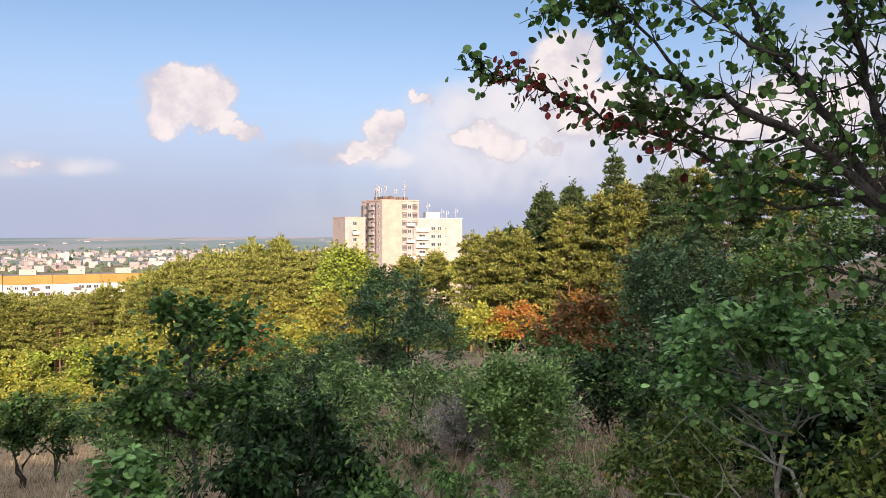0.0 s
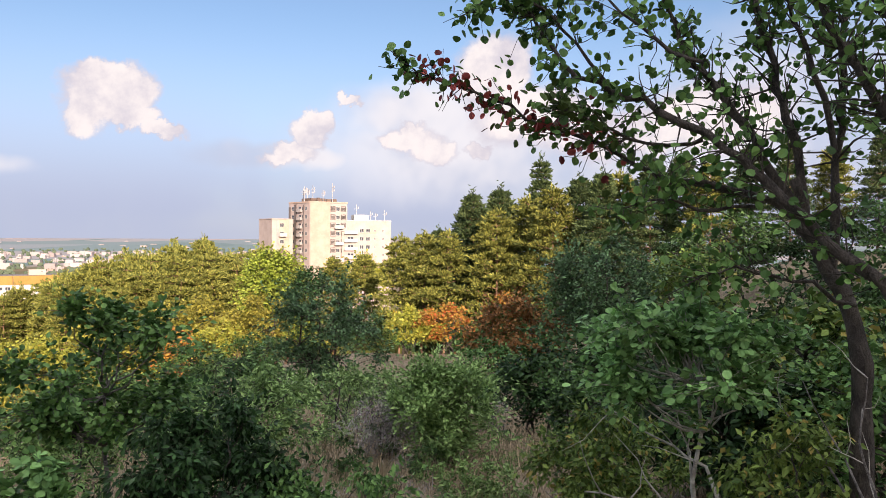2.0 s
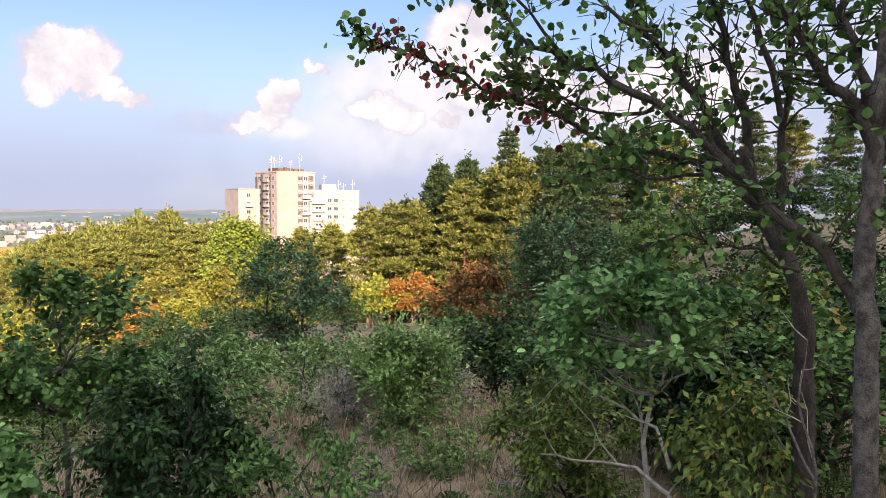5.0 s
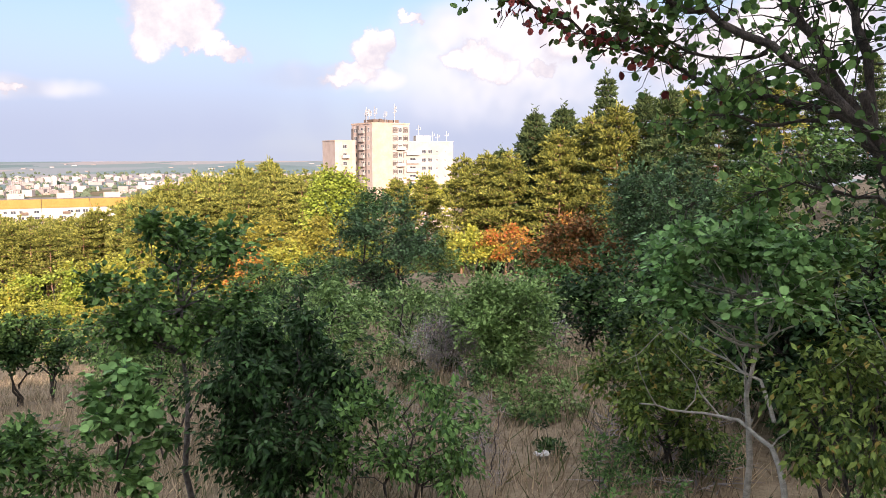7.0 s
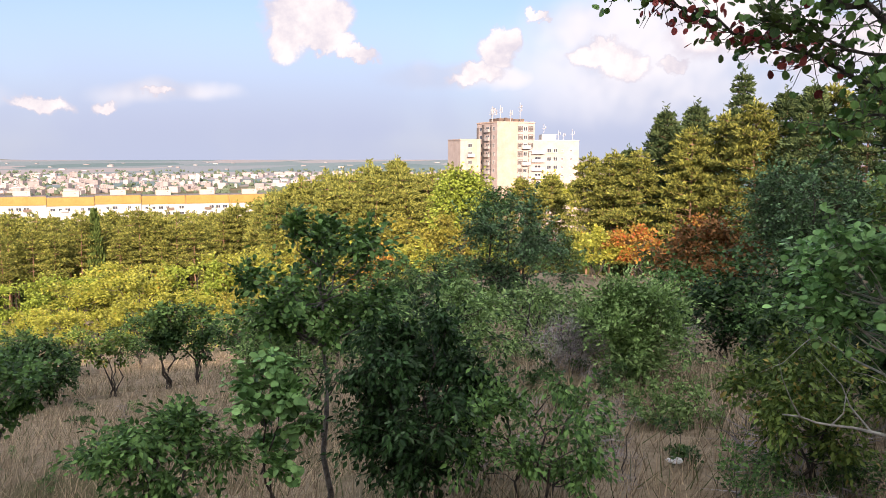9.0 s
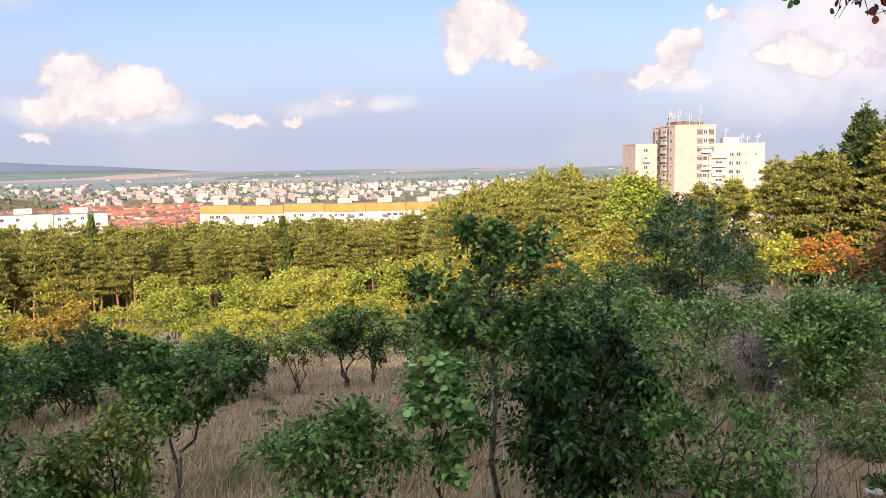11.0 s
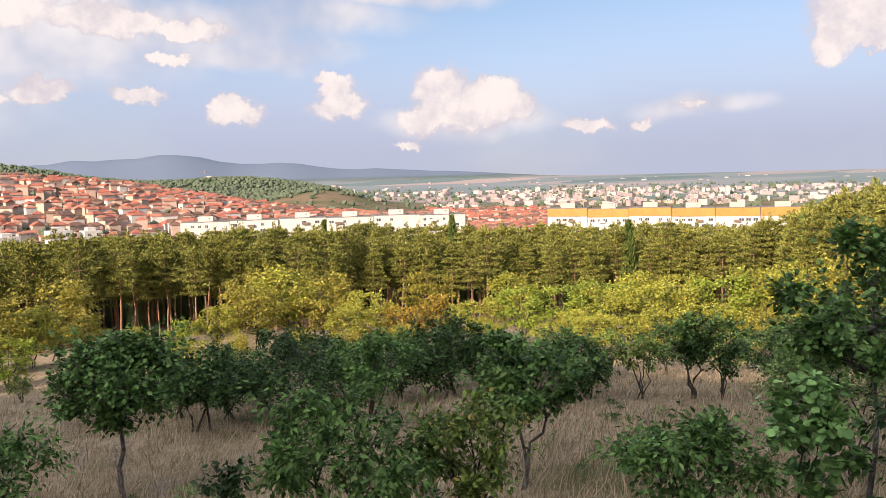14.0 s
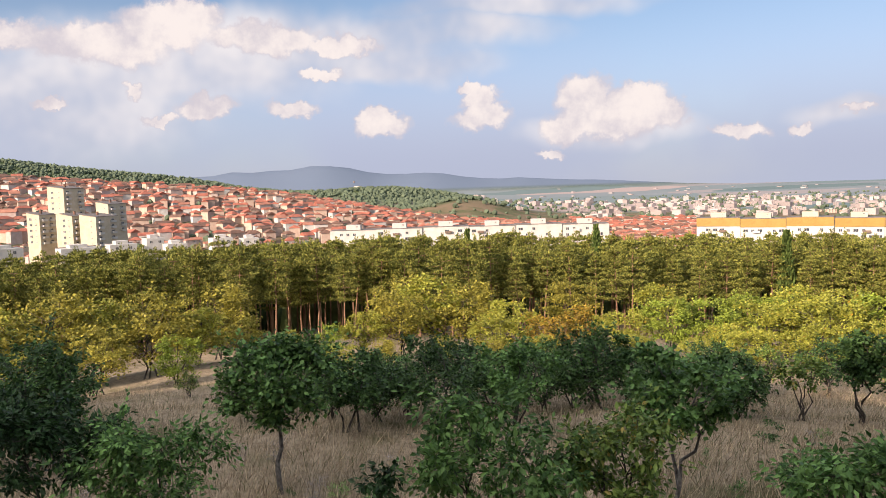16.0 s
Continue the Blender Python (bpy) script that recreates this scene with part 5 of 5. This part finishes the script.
    for x, y, q in ((9.5, 5, 3.4), (11.0, 4, 2.6), (14.6, 5, 3.8), (4.4, 5, 3.6)):
        antenna(right, x, y, h if x > 8.5 else h + 2.0, q, 1)


def long_block(label, az0, az1, r, el, mats, sections, storeys=6, seed=1):
    """A long slab of flats in stepped sections, seen over the tree tops; local x runs along its front."""
    rng = np.random.default_rng(seed)
    mid, width = (az0 + az1) / 2, 2 * r * math.tan(radians(abs(az0 - az1) / 2))
    zt = r * math.tan(radians(el))
    p = aim(mid) * r
    zb = ground_at(p.x, p.y) - 3
    H = zt - zb
    wall, band = mats
    sw = width / sections
    for i in range(sections):
        root = building("block_of_flats", label, mid, r, 0, zb)
        root.matrix_basis = root.matrix_basis @ Matrix.Translation((-width / 2 + (i + 0.5) * sw, rng.uniform(-0.6, 0.6), 0))
        top = H - rng.choice((0.0, 0.25, 0.5))
        boxes("wall", wall, root, (-sw / 2 + 0.12, sw / 2 - 0.12, 0, 12, 0, top))
        boxes("joint", GREYWALL, root, (sw / 2 - 0.12, sw / 2 + 0.12, 0.6, 11, 0, top - 0.3))
        boxes("roof", FLATROOF, root, (-sw / 2 + 0.1, sw / 2 - 0.1, -0.15, 12.15, top, top + 0.22))
        if band:
            boxes("roof_band", band, root, (-sw / 2 + 0.12, sw / 2 - 0.12, -0.35, -0.004, top - 3.9, top - 0.02), label="mustard yellow top storey band")
        hs = boxes("stair_house", LEMON if band else WHITE, root, (-3.4, 3.4, 2, 7, top + 0.22, top + 2.5), label="stair house on the roof")
        window(hs, WIN_SMALL, Matrix.Translation((1.8, 2, top + 1.7)))
        off = 5.6 if band else 2.0
        for k in range(3):
            for x in np.arange(-sw / 2 + 2.4, sw / 2 - 1.5, 3.1):
                if rng.random() < 0.45:
                    window(root, WIN_WIDE if rng.random() < 0.6 else WIN, Matrix.Translation((float(x), 0, top - off - k * 2.8)))
        if rng.random() < 0.7:
            x = rng.uniform(-sw / 4, sw / 4)
            balcony(root, Matrix.Translation((x, 0, top - off - 0.9)), 3.0, RUST if rng.random() < 0.4 else wall)


def hill_flats():
    """Pale yellow stepped flats below the hillside town."""
    for az, r, w, d, el, turn in ((81.5, 455, 7.5, 12, -0.9, -40), (79.6, 448, 7.2, 13, -1.05, -40), (78.2, 440, 10.0, 16, -1.15, -40), (80.0, 480, 10.5, 16, 0.75, -40), (77.4, 462, 8.0, 14, -0.35, -40)):
        p = aim(az) * r
        zb = ground_at(p.x, p.y) - 4
        H = r * math.tan(radians(el)) - zb
        root = building("stepped_flats", "pale yellow stepped block of flats with grey shaded sides", az, r, turn, zb)
        v = [(-w, 0, 0), (0, 0, 0), (0, d, 0), (-w, d, 0), (-w, 0, H), (0, 0, H - 1.4), (0, d, H - 1.4), (-w, d, H)]
        f = [(0, 3, 2, 1), (4, 5, 6, 7), (0, 1, 5, 4), (1, 2, 6, 5), (2, 3, 7, 6), (3, 0, 4, 7)]
        part("wall", make_mesh("wall", v, f, LEMON), root)
        v = [(-w - 0.3, -0.3, H + 0.05), (0.3, -0.3, H - 1.42), (0.3, d + 0.3, H - 1.42), (-w - 0.3, d + 0.3, H + 0.05)]
        v += [(a, b, c + 0.25) for a, b, c in v]
        part("roof", make_mesh("roof", v, f, FLATROOF), root, "dark sloping roof")
        boxes("chimney", ROOFS[2], root, (-w * 0.5, -w * 0.5 + 0.9, d * 0.4, d * 0.4 + 0.9, H - 1.6, H + 1.2))
        side = Matrix.Translation((0, 0, 0)) @ pose(0, 0, 0, 0, 0, 90)
        for k in range(5):
            z = H - 3.4 - k * 2.9
            for y in (3.0, d - 3.5):
                window(root, WIN_WIDE, Matrix.Translation((0, y, z)) @ side)
                balcony(root, Matrix.Translation((0, y, z - 1.0)) @ side, 3.4, WHITE)
            window(root, WIN_SMALL, Matrix.Translation((-w * 0.3, 0, z)))
            if az > 79:
                window(root, WIN, Matrix.Translation((-w * 0.7, 0, z)))
    for az, r, w, el in ((83.5, 400, 14, -3.1), (79.2, 396, 17, -3.3), (76.6, 398, 12, -3.2), (74.6, 405, 8, -2.9), (73.2, 392, 9, -3.35), (70.2, 410, 10, -3.1), (68.3, 412, 8, -3.2), (86.5, 400, 14, -2.8)):
        p = aim(az) * r
        zb = ground_at(p.x, p.y) - 4
        H = r * math.tan(radians(el)) - zb
        root = building("white_flats", "low white building with a flat roof behind pines", az, r, 14, zb)
        boxes("wall", WHITE, root, (-w / 2, w / 2, 0, 10, 0, H), (-w / 4, w / 5, 2, 8, H, H + 1.5))
        boxes("roof", FLATROOF, root, (-w / 2 - 0.1, w / 2 + 0.1, 8.2, 10.1, H, H + 0.3))
        for x in (-w / 4, w / 4):
            window(root, WIN, Matrix.Translation((x, 0, H - 1.8)))


def house_parts(w, d, h, hip):
    """Walls and a roof with eaves, hipped or gabled."""
    v, f = [], []
    box(v, f, -w / 2, w / 2, -d / 2, d / 2, -4, h)
    e, t = 0.5, h + d * 0.30
    k = w / 2 - d * 0.42 if hip else w / 2 + e
    rv = [(-w / 2 - e, -d / 2 - e, h), (w / 2 + e, -d / 2 - e, h), (w / 2 + e, d / 2 + e, h), (-w / 2 - e, d / 2 + e, h), (-k, 0, t), (k, 0, t)]
    rf = [(0, 1, 5, 4), (1, 2, 5), (2, 3, 4, 5), (3, 0, 4), (0, 3, 2, 1)]
    return (v, f), (rv, rf)


def red_town():
    """Hillside of small houses with tiled roofs; the nearest stand singly, the rest are one mass."""
    rng = np.random.default_rng(44)
    kinds = []
    walls = [WHITE, CREAM, PEACH, CREAM, PEACH, LEMON]
    for i in range(6):
        w, d, h = rng.uniform(8, 13), rng.uniform(7, 9.5), rng.uniform(3.5, 7.5)
        (v, f), (rv, rf) = house_parts(w, d, h, i % 2)
        root = tagged(new("house"), ("small house with a red tiled roof", "small house with a faded orange tiled roof", "small house with a brown tiled roof")[i % 3] + " on the hillside", "house", "hillside town")
        part("wall", make_mesh("house_wall", v, f, walls[i]), root)
        rp = part("roof", make_mesh("house_roof", rv, rf, ROOFS[i % 3]), root)
        boxes("chimney", ROOFS[2], rp, (w * 0.2, w * 0.2 + 0.7, 0.6, 1.3, h + 0.6, h + d * 0.3 + 0.9))
        for x in (-w * 0.27, w * 0.27):
            window(root, WIN, Matrix.Translation((x, -d / 2, h - 1.7)))
        kinds.append(root)
    n = Nursery(kinds, 45)
    mass = [[[], []] for _ in range(6)]
    count = 0
    for r in np.arange(560, 1290, 12.5):
        lo = float(np.interp(r, (560, 800, 1000, 1290), (40, 38, 37, 38)))
        az = lo
        while az < 92:
            a, q = az + rng.normal(0, 0.18), r + rng.normal(0, 4)
            az += math.degrees(12.5 / r) * rng.uniform(0.75, 1.35)
            if rng.random() < 0.13 or (46 < a < 61 and r > 1120):
                continue
            if count < 230:
                ob = n.plant(a, q, rng.uniform(0.65, 0.95))
                ob.rotation_euler.z = radians(a + rng.normal(20, 14) + 90 * int(rng.integers(0, 2)))
                count += 1
                continue
            (v, f), (rv, rf) = house_parts(rng.uniform(6.5, 13), rng.uniform(6, 9), rng.uniform(3.5, 8.5), rng.random() < 0.5)
            p = aim(a) * q
            m = pose(p.x, p.y, ground_at(p.x, p.y), 0, 0, a + rng.normal(20, 14) + 90 * int(rng.integers(0, 2)))
            for k, vv, ff in ((int(rng.choice((0, 1, 1, 1, 2))), v, f), (3 + int(rng.choice((0, 0, 1, 2, 2))), rv, rf)):
                b = len(mass[k][0])
                mass[k][0].extend(tuple(m @ Vector(c)) for c in vv)
                mass[k][1].extend(tuple(b + i for i in t) for t in ff)
    for k, mat in enumerate((WHITE, PEACH, CREAM, *ROOFS)):
        tagged(new("far_houses", make_mesh("far_houses", *mass[k], mat)), "crowd of tiled roofs and walls on the hillside", "houses", kind="stuff")


def city():
    """Blocks of flats over the plain beyond the pines."""
    rng = np.random.default_rng(46)
    kinds = []
    for i, (w, d, h) in enumerate(((26, 14, -40), (60, 14, 18), (18, 18, 42), (34, 14, 12), (46, 16, 26), (22, 16, 16))):
        root = tagged(new("apartment_block"), ("pale", "cream", "white")[i % 3] + " block of flats in the distant city", "building", "distant city")
        boxes("wall", (CITY, CITY, WHITE, PEACH, CITY, CITY)[i], root, (-w / 2, w / 2, -d / 2, d / 2, -12, h))
        boxes("roof", FLATROOF, root, (-w / 2 + 1, w / 2 - 1, -d / 2 + 1, d / 2 - 1, h, h + 0.8))
        boxes("stair_house", WHITE, root, (-w / 6, w / 8, -3, 3, h + 0.8, h + 3.4))
        ob = boxes("glazing", GLASS, root, *[(x, x + 3.2, -d / 2 - 0.1, -d / 2 - 0.004, 1 + k * 3, 2.5 + k * 3) for k in range(int(h / 3)) for x in np.arange(-w / 2 + 2, w / 2 - 4, 9.0)])
        tagged(ob, kind="stuff")
        kinds.append(root)
    n = Nursery(kinds, 47)
    for _ in range(250):
        az = float(np.clip(rng.normal(33, 8), 14, 51))
        r = rng.uniform(1450, 2500)
        ob = n.plant(az, r, rng.uniform(0.40, 0.75), kind=int(rng.choice(6, p=(0.22, 0.18, 0.08, 0.22, 0.12, 0.18))))
        ob.rotation_euler.z = radians(az + rng.choice((15, -70)) + rng.normal(0, 8))
    v, f = [], []
    for _ in range(1500):
        az, r = rng.uniform(-6, 62), rng.uniform(1400, 4200)
        if r > 2500 and rng.random() < 0.88 or az > 46 and r < 1900:
            continue
        p = aim(az) * r
        g = ground_at(p.x, p.y)
        w, d, h = rng.uniform(8, 26), rng.uniform(8, 14), rng.uniform(3, 11) if r < 2500 else rng.uniform(2, 5)
        box(v, f, p.x - w / 2, p.x + w / 2, p.y - d / 2, p.y + d / 2, g - 4, g + h)
    tagged(new("far_buildings", make_mesh("far_buildings", v, f, CITY)), "pale low buildings scattered over the plain", "buildings", kind="stuff")


def tree_mass(name, label, places, size, leaf, seed, tall=0.9, uneven=(0.45, 1.75)):
    """Far tree crowns: lumpy low heads of a few faces each."""
    rng = np.random.default_rng(seed)
    bm = bmesh.new()
    bmesh.ops.create_icosphere(bm, subdivisions=1, radius=1.0)
    unit = np.array([v.co[:] for v in bm.verts])
    tri = [tuple(v.index for v in q.verts) for q in bm.faces]
    bm.free()
    verts, faces = [], []
    for x, y in places:
        s = size * rng.uniform(*uneven)
        q = unit * rng.uniform(0.65, 1.25, (len(unit), 1)) * np.array((s, s, s * tall)) + np.array((x, y, ground_at(x, y) + s * tall * 0.6))
        b = len(verts)
        verts.extend(map(tuple, q.tolist()))
        faces.extend(tuple(b + i for i in t) for t in tri)
    tagged(new(name, make_mesh(name, verts, faces, LEAF[leaf])), label, "trees", kind="stuff")


def far_trees():
    rng = np.random.default_rng(48)

    def around(n, a0, a1, r0, r1, keep=lambda a, r: True):
        out = []
        for _ in range(n):
            a, r = rng.uniform(a0, a1), rng.uniform(r0, r1)
            if keep(a, r):
                p = aim(a) * r
                out.append((p.x, p.y))
        return out

    tree_mass("far_woods", "dark green woods on the hills behind the town", around(8500, 66, 95, 1330, 1950) + around(3600, 52, 68, 1500, 1950), 3.0, "woods", 49)
    tree_mass("garden_trees", "green trees between the hillside houses", around(1500, 42, 92, 560, 1290), 2.7, "woods", 50)
    tree_mass("plain_trees", "green trees in the city and on the plain", around(2000, -8, 56, 1300, 2900), 3.6, "woods", 51)
    tree_mass("valley_trees", "trees in the valley behind the pine wood", around(700, -12, 92, 125, 330), 3.2, "pine", 52, uneven=(0.6, 1.25))
    # dark needle tone stands in for the shade inside the wood
    tree_mass("wood_edge", "dark crown lumps filling gaps between pines deeper in the wood", around(800, 15, 92, 100, 114), 2.3, "spruce", 53, 1.9, (0.6, 1.25))


tower()
long_block("white block of flats with stepped roofs and stair houses", 62.9, 43.1, 380, -2.92, (WHITE, None), 6, seed=4)
long_block("white and mustard yellow block of flats with stair houses", 37.3, 20.3, 400, -2.75, (WHITE, MUSTARD), 6, seed=5)
hill_flats()
red_town()
city()
far_trees()
